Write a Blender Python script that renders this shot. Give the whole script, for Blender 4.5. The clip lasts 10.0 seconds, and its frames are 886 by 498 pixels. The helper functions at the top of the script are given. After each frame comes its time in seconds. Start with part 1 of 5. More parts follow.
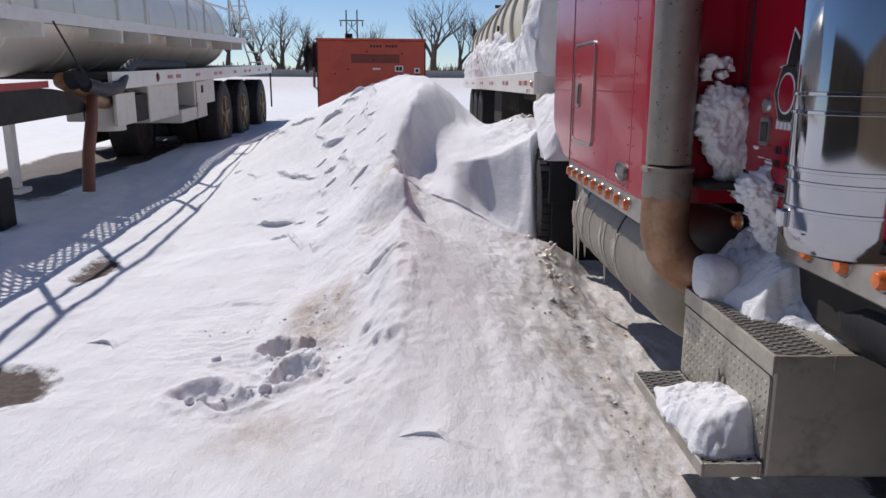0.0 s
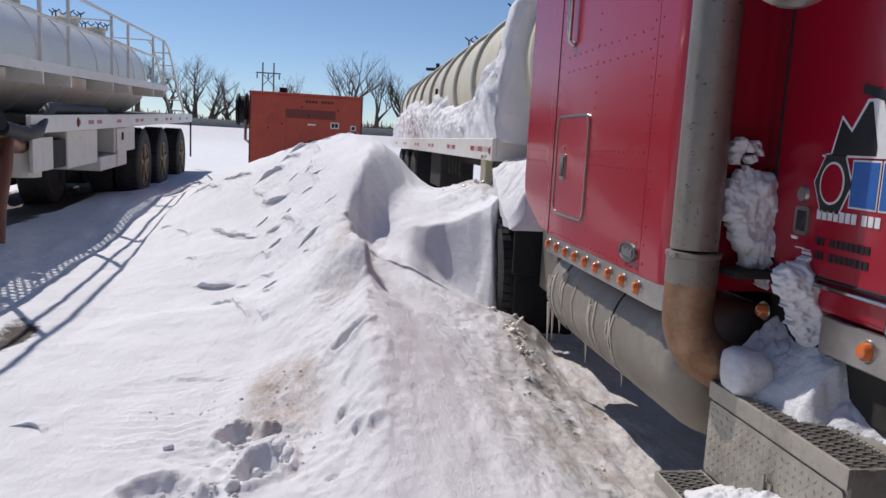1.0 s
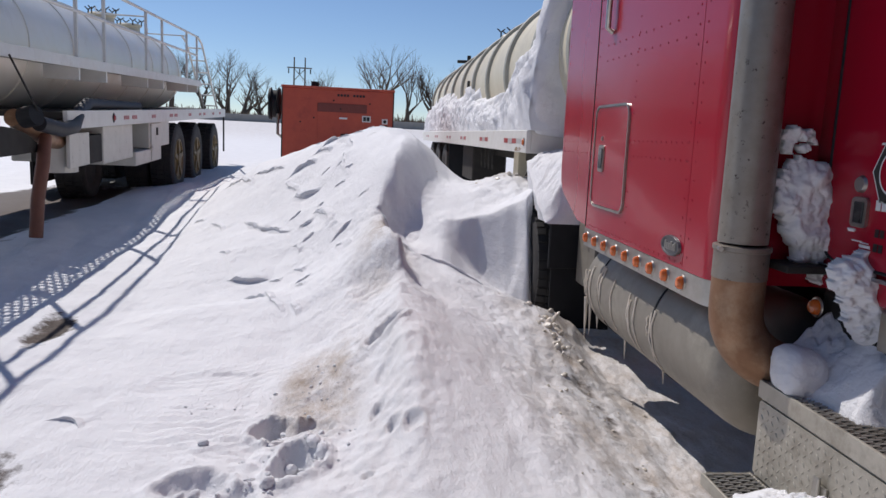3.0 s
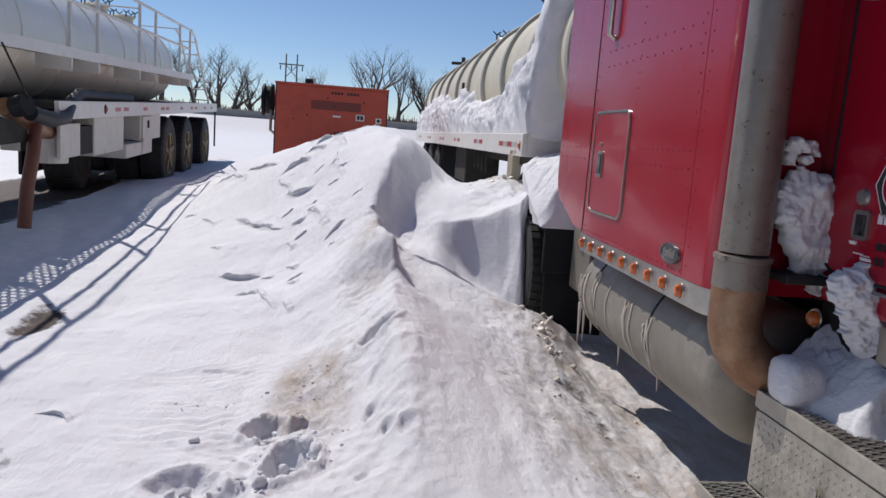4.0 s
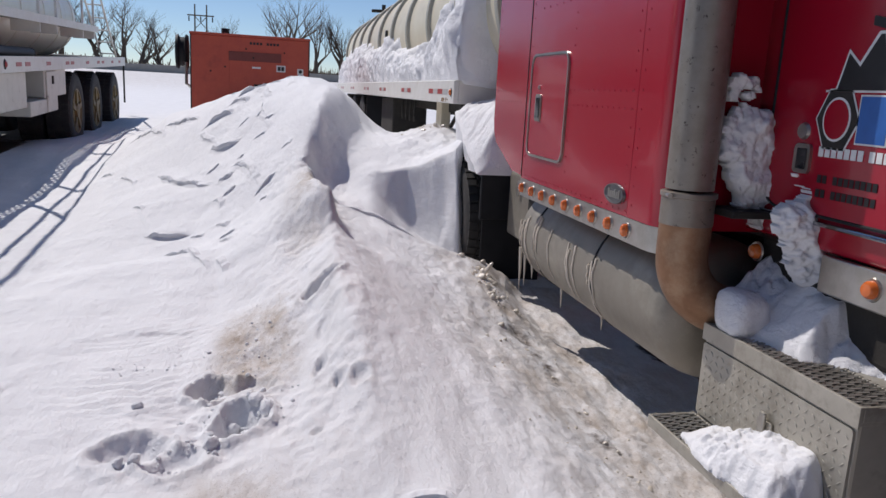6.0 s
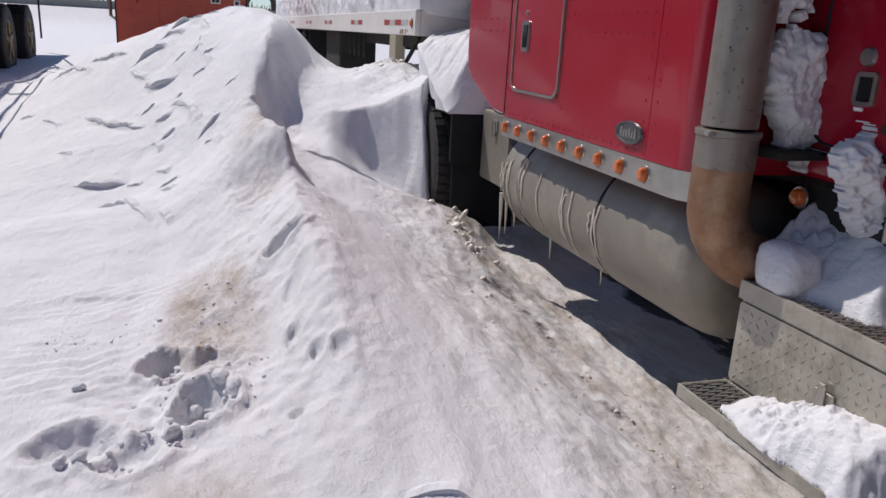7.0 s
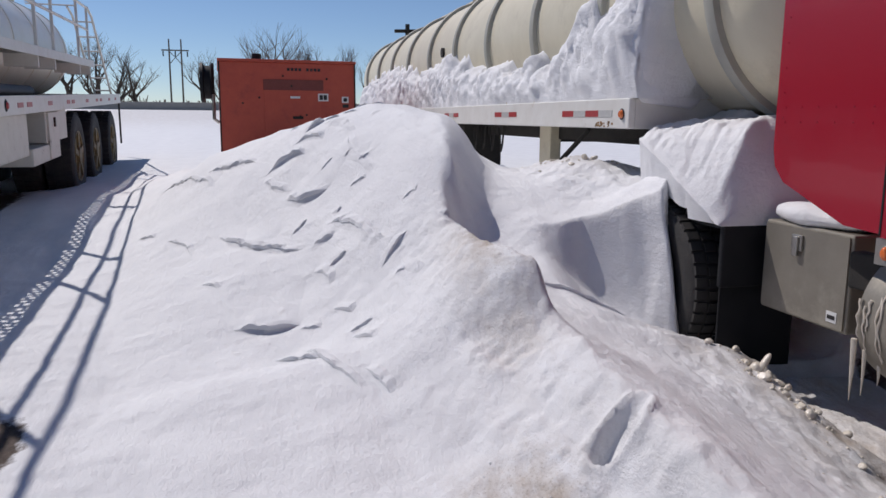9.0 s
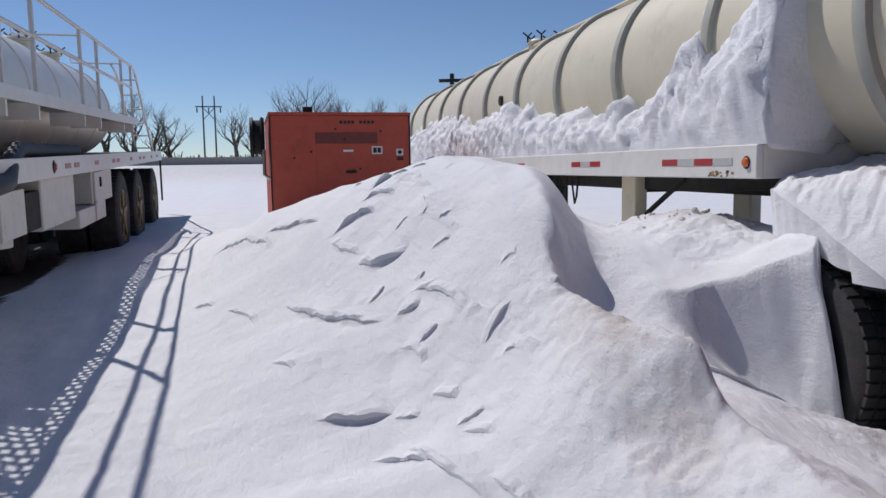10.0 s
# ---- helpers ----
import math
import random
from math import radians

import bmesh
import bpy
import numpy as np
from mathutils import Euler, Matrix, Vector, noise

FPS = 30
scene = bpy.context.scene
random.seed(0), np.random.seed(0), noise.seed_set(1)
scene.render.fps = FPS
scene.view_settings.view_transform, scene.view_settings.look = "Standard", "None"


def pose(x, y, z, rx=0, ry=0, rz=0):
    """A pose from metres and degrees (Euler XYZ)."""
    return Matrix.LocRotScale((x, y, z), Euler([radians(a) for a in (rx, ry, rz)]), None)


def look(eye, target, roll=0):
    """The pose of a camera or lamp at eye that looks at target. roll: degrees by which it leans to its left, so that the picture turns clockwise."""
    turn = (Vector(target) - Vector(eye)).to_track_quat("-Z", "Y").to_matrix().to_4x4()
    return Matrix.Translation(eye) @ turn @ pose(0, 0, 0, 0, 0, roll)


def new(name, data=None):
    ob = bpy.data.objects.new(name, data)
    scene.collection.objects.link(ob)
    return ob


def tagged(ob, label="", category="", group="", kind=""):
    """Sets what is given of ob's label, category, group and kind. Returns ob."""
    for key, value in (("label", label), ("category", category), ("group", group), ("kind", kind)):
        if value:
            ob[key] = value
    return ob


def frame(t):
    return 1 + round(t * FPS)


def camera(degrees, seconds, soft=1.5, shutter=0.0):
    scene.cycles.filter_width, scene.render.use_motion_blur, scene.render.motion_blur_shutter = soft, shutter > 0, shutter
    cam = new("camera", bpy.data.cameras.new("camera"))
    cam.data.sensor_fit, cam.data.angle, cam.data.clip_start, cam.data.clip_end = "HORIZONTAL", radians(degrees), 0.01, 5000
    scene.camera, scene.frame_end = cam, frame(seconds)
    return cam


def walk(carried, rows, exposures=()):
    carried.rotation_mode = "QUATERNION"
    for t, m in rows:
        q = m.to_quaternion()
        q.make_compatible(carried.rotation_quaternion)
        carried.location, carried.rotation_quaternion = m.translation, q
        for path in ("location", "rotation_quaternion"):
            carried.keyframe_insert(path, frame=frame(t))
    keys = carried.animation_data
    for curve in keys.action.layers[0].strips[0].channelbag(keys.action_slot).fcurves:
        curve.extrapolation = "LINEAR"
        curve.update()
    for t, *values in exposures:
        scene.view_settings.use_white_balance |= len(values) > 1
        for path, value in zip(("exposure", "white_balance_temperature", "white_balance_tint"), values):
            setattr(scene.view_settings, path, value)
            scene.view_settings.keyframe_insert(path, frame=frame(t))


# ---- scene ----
cam = camera(60.5, 10.0)
METRES, EYE, TILT, LEAN, TURN = 4.2, 1.62, 0.0, 0.0, -1.4
ROWS = [
    (0.0, 0.0, 0.0, 0.0, 0.08, -12.29, -0.35),
    (0.5, -0.0474, 0.0604, 0.0052, -2.51, -9.76, -1.0),
    (1.0, -0.0996, 0.0824, 0.0087, -6.42, -7.86, -3.05),
    (1.5, -0.1165, 0.1018, 0.0088, -6.28, -7.97, -4.44),
    (2.0, -0.1123, 0.1043, 0.0088, -4.71, -8.53, -5.01),
    (2.5, -0.1132, 0.1018, 0.0059, -3.32, -8.75, -3.94),
    (3.0, -0.1042, 0.1026, 0.0061, -4.15, -8.46, -2.64),
    (4.5, -0.1235, 0.1107, 0.0051, -5.14, -8.36, -4.79),
    (5.0, -0.1249, 0.1141, 0.0021, -5.33, -10.07, -3.65),
    (5.5, -0.13, 0.116, -0.0026, -6.61, -11.39, -3.18),
    (6.0, -0.1399, 0.1222, -0.0032, -10.85, -11.54, -3.02),
    (7.5, -0.2174, 0.3228, -0.0262, -15.84, -16.96, -3.19),
    (8.0, -0.2875, 0.4014, -0.0091, -14.13, -15.47, -1.85),
    (8.5, -0.3187, 0.5296, -0.0076, -13.63, -11.91, 0.56),
    (9.0, -0.3919, 0.6169, -0.0091, -12.95, -9.73, -0.47),
    (9.5, -0.4515, 0.6959, 0.0015, -12.31, -8.24, -0.87),
    (10.0, -0.4671, 0.7938, 0.0005, -11.0, -6.14, 0.84),
]
walk(cam, [(t, pose(0, 0, EYE, TILT, LEAN, TURN) @ pose(METRES * x, METRES * y, METRES * z, 90 + pitch, roll, yaw)) for t, x, y, z, yaw, pitch, roll in ROWS],
     exposures=[(0.0, -0.03, 6380, 14), (5.0, -0.06, 6350, 14), (7.5, -0.10, 6480, 15), (8.5, -0.15, 6420, 15), (10.0, -0.24, 6200, 14)])

# ---- world, sun, exposure ----
SUN_EL, SUN_AZ = 49.5, -35.0      # degrees; azimuth from +y towards +x
world = bpy.data.worlds.new("sky")
scene.world = world
world.use_nodes = True
wn = world.node_tree
sky = wn.nodes.new("ShaderNodeTexSky")
sky.sky_type = "NISHITA"
sky.sun_disc = False
sky.sun_elevation, sky.sun_rotation = radians(SUN_EL), radians(SUN_AZ)
sky.air_density, sky.dust_density, sky.ozone_density = 1.0, 0.0, 4.0
sky.altitude = 2200.0
wn.nodes["Background"].inputs["Strength"].default_value = 0.09
wn.links.new(sky.outputs[0], wn.nodes["Background"].inputs["Color"])
sun = new("sun", bpy.data.lights.new("sun", "SUN"))
sun.data.energy, sun.data.angle, sun.data.color = 3.7, radians(0.5), (1.0, 0.95, 0.88)
to_sun = Vector((math.sin(radians(SUN_AZ)) * math.cos(radians(SUN_EL)), math.cos(radians(SUN_AZ)) * math.cos(radians(SUN_EL)), math.sin(radians(SUN_EL))))
sun.matrix_world = look(to_sun * 60, (0, 0, 0))


# ---- materials ----
def material(name, color, rough=0.6, metal=0.0, second=None, scale=6.0, mix=0.5, bump=0.0, bump_scale=60.0, rough_var=0.1,
             stain=None, stain_scale=1.5, stain_low=0.5, stain_high=0.7, coat=0.0, spec=0.5, island=0.0):
    """Principled material: colour varied by fine and coarse noise, optional stains, roughness variation and bump."""
    m = bpy.data.materials.new(name)
    m.use_nodes = True
    nt = m.node_tree
    b = nt.nodes["Principled BSDF"]
    co = nt.nodes.new("ShaderNodeTexCoord")
    def noise_node(s, detail=6.0, rough_n=0.6):
        n = nt.nodes.new("ShaderNodeTexNoise")
        n.inputs["Scale"].default_value, n.inputs["Detail"].default_value, n.inputs["Roughness"].default_value = s, detail, rough_n
        nt.links.new(co.outputs["Object"], n.inputs["Vector"])
        return n
    def ramp_of(src, lo, hi):
        r = nt.nodes.new("ShaderNodeMapRange")
        r.inputs["From Min"].default_value, r.inputs["From Max"].default_value = lo, hi
        nt.links.new(src, r.inputs["Value"])
        return r.outputs["Result"]
    def blend(fac, a, c):
        x = nt.nodes.new("ShaderNodeMix")
        x.data_type = "RGBA"
        nt.links.new(fac, x.inputs["Factor"])
        for sock, v in ((x.inputs["A"], a), (x.inputs["B"], c)):
            if isinstance(v, tuple):
                sock.default_value = (*v, 1)
            else:
                nt.links.new(v, sock)
        return x.outputs["Result"]
    second = second or tuple(c * 0.82 for c in color)
    n1 = noise_node(scale)
    col = blend(ramp_of(n1.outputs["Fac"], 0.5 - 0.3 * (1 - mix) - 0.05, 0.75), color, second)
    if stain:
        n2 = noise_node(stain_scale, 8.0, 0.7)
        col = blend(ramp_of(n2.outputs["Fac"], stain_low, stain_high), col, stain)
    nt.links.new(col, b.inputs["Base Color"])
    n3 = noise_node(scale * 4)
    r = nt.nodes.new("ShaderNodeMapRange")
    r.inputs["To Min"].default_value, r.inputs["To Max"].default_value = max(0.02, rough - rough_var), min(1, rough + rough_var)
    nt.links.new(n3.outputs["Fac"], r.inputs["Value"])
    nt.links.new(r.outputs["Result"], b.inputs["Roughness"])
    b.inputs["Metallic"].default_value = metal
    b.inputs["Coat Weight"].default_value = coat
    b.inputs["Specular IOR Level"].default_value = spec
    if bump:
        n4 = noise_node(bump_scale, 5.0, 0.65)
        bp = nt.nodes.new("ShaderNodeBump")
        bp.inputs["Strength"].default_value, bp.inputs["Distance"].default_value = bump, 0.02
        nt.links.new(n4.outputs["Fac"], bp.inputs["Height"])
        nt.links.new(bp.outputs["Normal"], b.inputs["Normal"])
    return m


RED = material("red_paint", (0.34, 0.006, 0.022), 0.22, second=(0.315, 0.005, 0.020), scale=1.2, coat=0.2, rough_var=0.04, bump=0.012, bump_scale=2.5)
RED_FAR = material("faded_orange_red_paint", (0.50, 0.085, 0.045), 0.55, second=(0.42, 0.065, 0.04), scale=5, bump=0.1, stain=(0.30, 0.05, 0.035), stain_scale=2.2, stain_low=0.55, stain_high=0.72)
CREAM = material("cream_tank_paint", (0.70, 0.64, 0.48), 0.45, second=(0.63, 0.57, 0.42), scale=2.5, bump=0.05, bump_scale=12, stain=(0.50, 0.44, 0.32), stain_scale=2.4, stain_low=0.56, stain_high=0.8)
RIB = material("grey_rib_paint", (0.42, 0.41, 0.35), 0.55, scale=8, bump=0.08)
WHITE_TANK = material("white_dirty_tank_paint", (0.88, 0.84, 0.75), 0.34, 0.2, second=(0.84, 0.78, 0.66), scale=1.6, stain=(0.55, 0.46, 0.34), stain_scale=1.3, stain_low=0.58, stain_high=0.9)
WHITE = material("white_frame_paint", (0.74, 0.73, 0.69), 0.45, second=(0.66, 0.64, 0.59), scale=5, bump=0.06, stain=(0.45, 0.37, 0.26), stain_scale=4, stain_low=0.6, stain_high=0.8)
STEEL = material("stained_exhaust_steel", (0.30, 0.275, 0.24), 0.42, 0.6, second=(0.22, 0.19, 0.155), scale=9, stain=(0.05, 0.035, 0.026), stain_scale=30, stain_low=0.60, stain_high=0.66)
RUST = material("heat_brown_exhaust_steel", (0.33, 0.19, 0.11), 0.5, 0.75, second=(0.20, 0.11, 0.065), scale=7, bump=0.05, stain=(0.42, 0.30, 0.20), stain_scale=3)
CHROME = material("chrome", (0.42, 0.43, 0.46), 0.08, 1.0, scale=3, rough_var=0.03)
BRIGHT = material("dull_bright_metal", (0.50, 0.49, 0.46), 0.32, 0.95, second=(0.36, 0.34, 0.30), scale=12, rough_var=0.1)
ALU = material("dusty_aluminium", (0.30, 0.275, 0.23), 0.5, 0.5, second=(0.235, 0.215, 0.18), scale=4, bump=0.04, stain=(0.43, 0.40, 0.33), stain_scale=3, stain_low=0.52, stain_high=0.8)
TREAD = material("checker_plate_aluminium", (0.48, 0.45, 0.385), 0.45, 0.5, second=(0.37, 0.345, 0.29), scale=6, stain=(0.24, 0.215, 0.17), stain_scale=5)
BLACK = material("black_plastic", (0.012, 0.0125, 0.015), 0.65, second=(0.02, 0.021, 0.024), scale=6, bump=0.1, spec=0.25)
RUBBER = material("tyre_rubber", (0.022, 0.022, 0.024), 0.8, second=(0.05, 0.045, 0.04), scale=7, bump=0.25)
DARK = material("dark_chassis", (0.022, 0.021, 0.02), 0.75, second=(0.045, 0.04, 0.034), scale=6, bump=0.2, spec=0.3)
HOSE = material("black_rubber_hose", (0.03, 0.03, 0.033), 0.6, scale=12)
HOSE_BROWN = material("red_brown_rubber_hose", (0.17, 0.065, 0.04), 0.6, scale=12)
AMBER = material("amber_lens", (0.72, 0.16, 0.025), 0.2, scale=20, coat=0.5)
REDTAPE = material("red_reflective_tape", (0.40, 0.03, 0.03), 0.35, second=(0.33, 0.03, 0.03), scale=30)
SILVERTAPE = material("silver_reflective_tape", (0.52, 0.52, 0.50), 0.35, scale=30)
GUNK = material("brown_rust_streak", (0.33, 0.20, 0.09), 0.9, scale=20)
YELLOW = material("rusty_rim_paint", (0.10, 0.075, 0.045), 0.6, second=(0.26, 0.18, 0.05), scale=9)
GLASS_DARK = material("dark_glass", (0.02, 0.022, 0.025), 0.06, scale=5)
WOOD_POLE = material("grey_pole_wood", (0.16, 0.13, 0.10), 0.85, scale=4, bump=0.2)
BARK = material("bare_bark", (0.15, 0.115, 0.085), 0.9, second=(0.09, 0.07, 0.055), scale=5, bump=0.3)
BRUSH = material("brown_brush", (0.16, 0.115, 0.075), 0.95, second=(0.10, 0.075, 0.05), scale=0.6)
CONCRETE = material("grey_concrete", (0.36, 0.34, 0.31), 0.85, second=(0.28, 0.27, 0.25), scale=2, bump=0.2)
LOCKER = material("mud_spattered_white_paint", (0.66, 0.64, 0.58), 0.5, second=(0.57, 0.55, 0.49), scale=5, bump=0.08, stain=(0.13, 0.10, 0.075), stain_scale=5, stain_low=0.62, stain_high=0.74)
WHITE_DECAL = material("white_decal", (0.75, 0.75, 0.74), 0.4, scale=20)
BLACK_DECAL = material("black_decal", (0.012, 0.012, 0.014), 0.4, scale=20)
BLUE_DECAL = material("blue_decal", (0.03, 0.13, 0.42), 0.35, scale=20)
GREEN = material("green_cap", (0.02, 0.16, 0.10), 0.4, scale=20)
ICE = material("dirty_ice", (0.62, 0.55, 0.45), 0.25, second=(0.72, 0.66, 0.57), scale=20, bump=0.2)


def snow_material(name, dirty):
    m = bpy.data.materials.new(name)
    m.use_nodes = True
    nt = m.node_tree
    b = nt.nodes["Principled BSDF"]
    geo = nt.nodes.new("ShaderNodeNewGeometry")
    def nz(s, d=6.0, r=0.6, sc=(1, 1, 1)):
        mp = nt.nodes.new("ShaderNodeMapping")
        mp.inputs["Scale"].default_value = sc
        nt.links.new(geo.outputs["Position"], mp.inputs["Vector"])
        n = nt.nodes.new("ShaderNodeTexNoise")
        n.inputs["Scale"].default_value, n.inputs["Detail"].default_value, n.inputs["Roughness"].default_value = s, d, r
        nt.links.new(mp.outputs[0], n.inputs["Vector"])
        return n.outputs["Fac"]
    def rng(src, lo, hi, a=0.0, c=1.0):
        r = nt.nodes.new("ShaderNodeMapRange")
        for k, v in (("From Min", lo), ("From Max", hi), ("To Min", a), ("To Max", c)):
            r.inputs[k].default_value = v
        nt.links.new(src, r.inputs["Value"])
        return r.outputs["Result"]
    def mul(a, c):
        k = nt.nodes.new("ShaderNodeMath")
        k.operation = "MULTIPLY"
        nt.links.new(a, k.inputs[0])
        nt.links.new(c, k.inputs[1])
        return k.outputs[0]
    def blend(fac, a, c):
        x = nt.nodes.new("ShaderNodeMix")
        x.data_type = "RGBA"
        nt.links.new(fac, x.inputs["Factor"])
        for sock, v in ((x.inputs["A"], a), (x.inputs["B"], c)):
            if isinstance(v, tuple):
                sock.default_value = (*v, 1)
            else:
                nt.links.new(v, sock)
        return x.outputs["Result"]
    col = blend(rng(nz(3.0), 0.35, 0.7), (0.855, 0.855, 0.865), (0.79, 0.79, 0.805))
    if dirty:
        at = nt.nodes.new("ShaderNodeAttribute")
        at.attribute_name = "dirt"
        grime = mul(at.outputs["Fac"], rng(nz(5.0, 12.0, 0.75, (1.0, 0.5, 1.0)), 0.34, 0.64))
        col = blend(grime, col, (0.42, 0.34, 0.265))
        grit = mul(at.outputs["Fac"], rng(nz(75.0, 6.0, 0.8), 0.55, 0.70))
        col = blend(grit, col, (0.20, 0.15, 0.11))
        at2 = nt.nodes.new("ShaderNodeAttribute")
        at2.attribute_name = "bare"
        soil = blend(rng(nz(28.0, 8.0, 0.7), 0.35, 0.65), (0.05, 0.034, 0.026), (0.11, 0.078, 0.06))
        edge = nt.nodes.new("ShaderNodeMath")
        edge.operation = "ADD"
        nt.links.new(at2.outputs["Fac"], edge.inputs[0])
        nt.links.new(rng(nz(9.0, 8.0, 0.7), 0.0, 1.0, -0.35, 0.35), edge.inputs[1])
        col = blend(rng(edge.outputs[0], 0.42, 0.58), col, soil)
    nt.links.new(col, b.inputs["Base Color"])
    b.inputs["Roughness"].default_value = 0.62
    b.inputs["Specular IOR Level"].default_value = 0.25
    b.inputs["Subsurface Weight"].default_value = 0.0
    bp = nt.nodes.new("ShaderNodeBump")
    bp.inputs["Strength"].default_value, bp.inputs["Distance"].default_value = 0.5, 0.025
    nt.links.new(nz(70.0, 10.0, 0.8), bp.inputs["Height"])
    bp2 = nt.nodes.new("ShaderNodeBump")
    bp2.inputs["Strength"].default_value, bp2.inputs["Distance"].default_value = 0.40, 0.05
    nt.links.new(nz(9.0, 6.0, 0.6, (1.0, 0.5, 1.0)), bp2.inputs["Height"])
    nt.links.new(bp.outputs["Normal"], bp2.inputs["Normal"])
    nt.links.new(bp2.outputs["Normal"], b.inputs["Normal"])
    return m


SNOW_GROUND = snow_material("drifted_snow", True)
SNOW = snow_material("clean_snow", False)


# ---- mesh helpers ----
def part(name, bm, mat, parent=None, label="", smooth=False):
    """Links a bmesh as one mesh object under a thing or a part."""
    me = bpy.data.meshes.new(name)
    bm.to_mesh(me)
    bm.free()
    me.materials.append(mat)
    if smooth:
        me.shade_smooth()
        me.set_sharp_from_angle(angle=radians(40))
    ob = new(name, me)
    if parent:
        ob.parent = parent
    if label:
        tagged(ob, label)
    return ob


def thing(name, label, category, m=None, group="", kind=""):
    ob = new(name)
    ob.empty_display_size = 0.1
    if m is not None:
        ob.matrix_world = m
    return tagged(ob, label, category, group, kind)


def box(bm, x0, x1, y0, y1, z0, z1, bev=0.0, seg=2):
    r = bmesh.ops.create_cube(bm, size=1.0)
    vs = r["verts"]
    bmesh.ops.scale(bm, verts=vs, vec=(x1 - x0, y1 - y0, z1 - z0))
    bmesh.ops.translate(bm, verts=vs, vec=((x0 + x1) / 2, (y0 + y1) / 2, (z0 + z1) / 2))
    if bev:
        es = list({e for v in vs for e in v.link_edges})
        bmesh.ops.bevel(bm, geom=es, offset=bev, segments=seg, profile=0.5, affect="EDGES")
    return bm


def cyl(bm, a, b, r, seg=20, r2=None, caps=True):
    a, b = Vector(a), Vector(b)
    d = b - a
    q = d.to_track_quat("Z", "Y").to_matrix().to_4x4()
    bmesh.ops.create_cone(bm, cap_ends=caps, segments=seg, radius1=r, radius2=r if r2 is None else r2, depth=d.length,
                          matrix=Matrix.Translation((a + b) / 2) @ q)
    return bm


def sweep(bm, pts, r, seg=12, caps=True):
    """A tube along points; r is a number or one radius a point."""
    pts = [Vector(p) for p in pts]
    rs = [r] * len(pts) if isinstance(r, (int, float)) else r
    rings, side = [], None
    for i, p in enumerate(pts):
        d = (pts[min(i + 1, len(pts) - 1)] - pts[max(i - 1, 0)]).normalized()
        if side is None:
            side = d.orthogonal().normalized()
        side = (side - d * side.dot(d)).normalized()
        up = d.cross(side)
        rings.append([bm.verts.new(p + rs[i] * (math.cos(2 * math.pi * k / seg) * side + math.sin(2 * math.pi * k / seg) * up)) for k in range(seg)])
    for a, b in zip(rings, rings[1:]):
        for k in range(seg):
            bm.faces.new((a[k], a[(k + 1) % seg], b[(k + 1) % seg], b[k]))
    if caps:
        bm.faces.new(rings[0][::-1])
        bm.faces.new(rings[-1])
    return bm


def lathe(bm, prof, m=Matrix(), seg=32, squash=1.0):
    """Turns (radius, height) pairs about z, then applies m."""
    rings = []
    for r, h in prof:
        rings.append([bm.verts.new(m @ Vector((r * math.cos(2 * math.pi * k / seg), squash * r * math.sin(2 * math.pi * k / seg), h))) for k in range(seg)])
    for a, b in zip(rings, rings[1:]):
        for k in range(seg):
            bm.faces.new((a[k], a[(k + 1) % seg], b[(k + 1) % seg], b[k]))
    bm.faces.new(rings[0][::-1])
    bm.faces.new(rings[-1])
    return bm


def extrude_poly(bm, pts, axis, a, b):
    """A prism: a polygon in the plane across axis, from a to b along it."""
    def at(u, v, w):
        return {"x": (w, u, v), "y": (u, w, v), "z": (u, v, w)}[axis]
    lo = [bm.verts.new(at(u, v, a)) for u, v in pts]
    hi = [bm.verts.new(at(u, v, b)) for u, v in pts]
    n = len(pts)
    bm.faces.new(lo[::-1])
    bm.faces.new(hi)
    for k in range(n):
        bm.faces.new((lo[k], lo[(k + 1) % n], hi[(k + 1) % n], hi[k]))
    bmesh.ops.recalc_face_normals(bm, faces=bm.faces)
    return bm


def rounded(x0, x1, y0, y1, r, seg=5):
    pts = []
    for cx, cy, a0 in ((x1 - r, y1 - r, 0), (x0 + r, y1 - r, 90), (x0 + r, y0 + r, 180), (x1 - r, y0 + r, 270)):
        for k in range(seg + 1):
            a = radians(a0 + 90 * k / seg)
            pts.append((cx + r * math.cos(a), cy + r * math.sin(a)))
    return pts


def B():
    return bmesh.new()


# ---- numpy noise for the snow ----
def hash2(ix, iy, seed):
    n = (ix * 374761393 + iy * 668265263 + seed * 1442695) & 0x7FFFFFFF
    n = ((n ^ (n >> 13)) * 1274126177) & 0x7FFFFFFF
    return ((n ^ (n >> 16)) & 0xFFFF) / 65535.0


def vnoise(x, y, seed=0):
    ix, iy = np.floor(x).astype(np.int64), np.floor(y).astype(np.int64)
    fx, fy = x - ix, y - iy
    fx, fy = fx * fx * (3 - 2 * fx), fy * fy * (3 - 2 * fy)
    a, b = hash2(ix, iy, seed), hash2(ix + 1, iy, seed)
    c, d = hash2(ix, iy + 1, seed), hash2(ix + 1, iy + 1, seed)
    return (a + (b - a) * fx) * (1 - fy) + (c + (d - c) * fx) * fy - 0.5


def fbm(x, y, seed=0, octaves=4):
    out, amp = 0.0, 1.0
    for k in range(octaves):
        out = out + amp * vnoise(x * 2 ** k + 17.3 * k, y * 2 ** k - 9.1 * k, seed + k)
        amp *= 0.5
    return out


def smooth(a, b, x):
    u = np.clip((x - a) / (b - a), 0, 1)
    return u * u * (3 - 2 * u)


# ---- the ground: one sheet of snow, the drift lofted through cross-sections ----
SECTIONS = {}


def section(y, *xz):
    SECTIONS[y] = xz


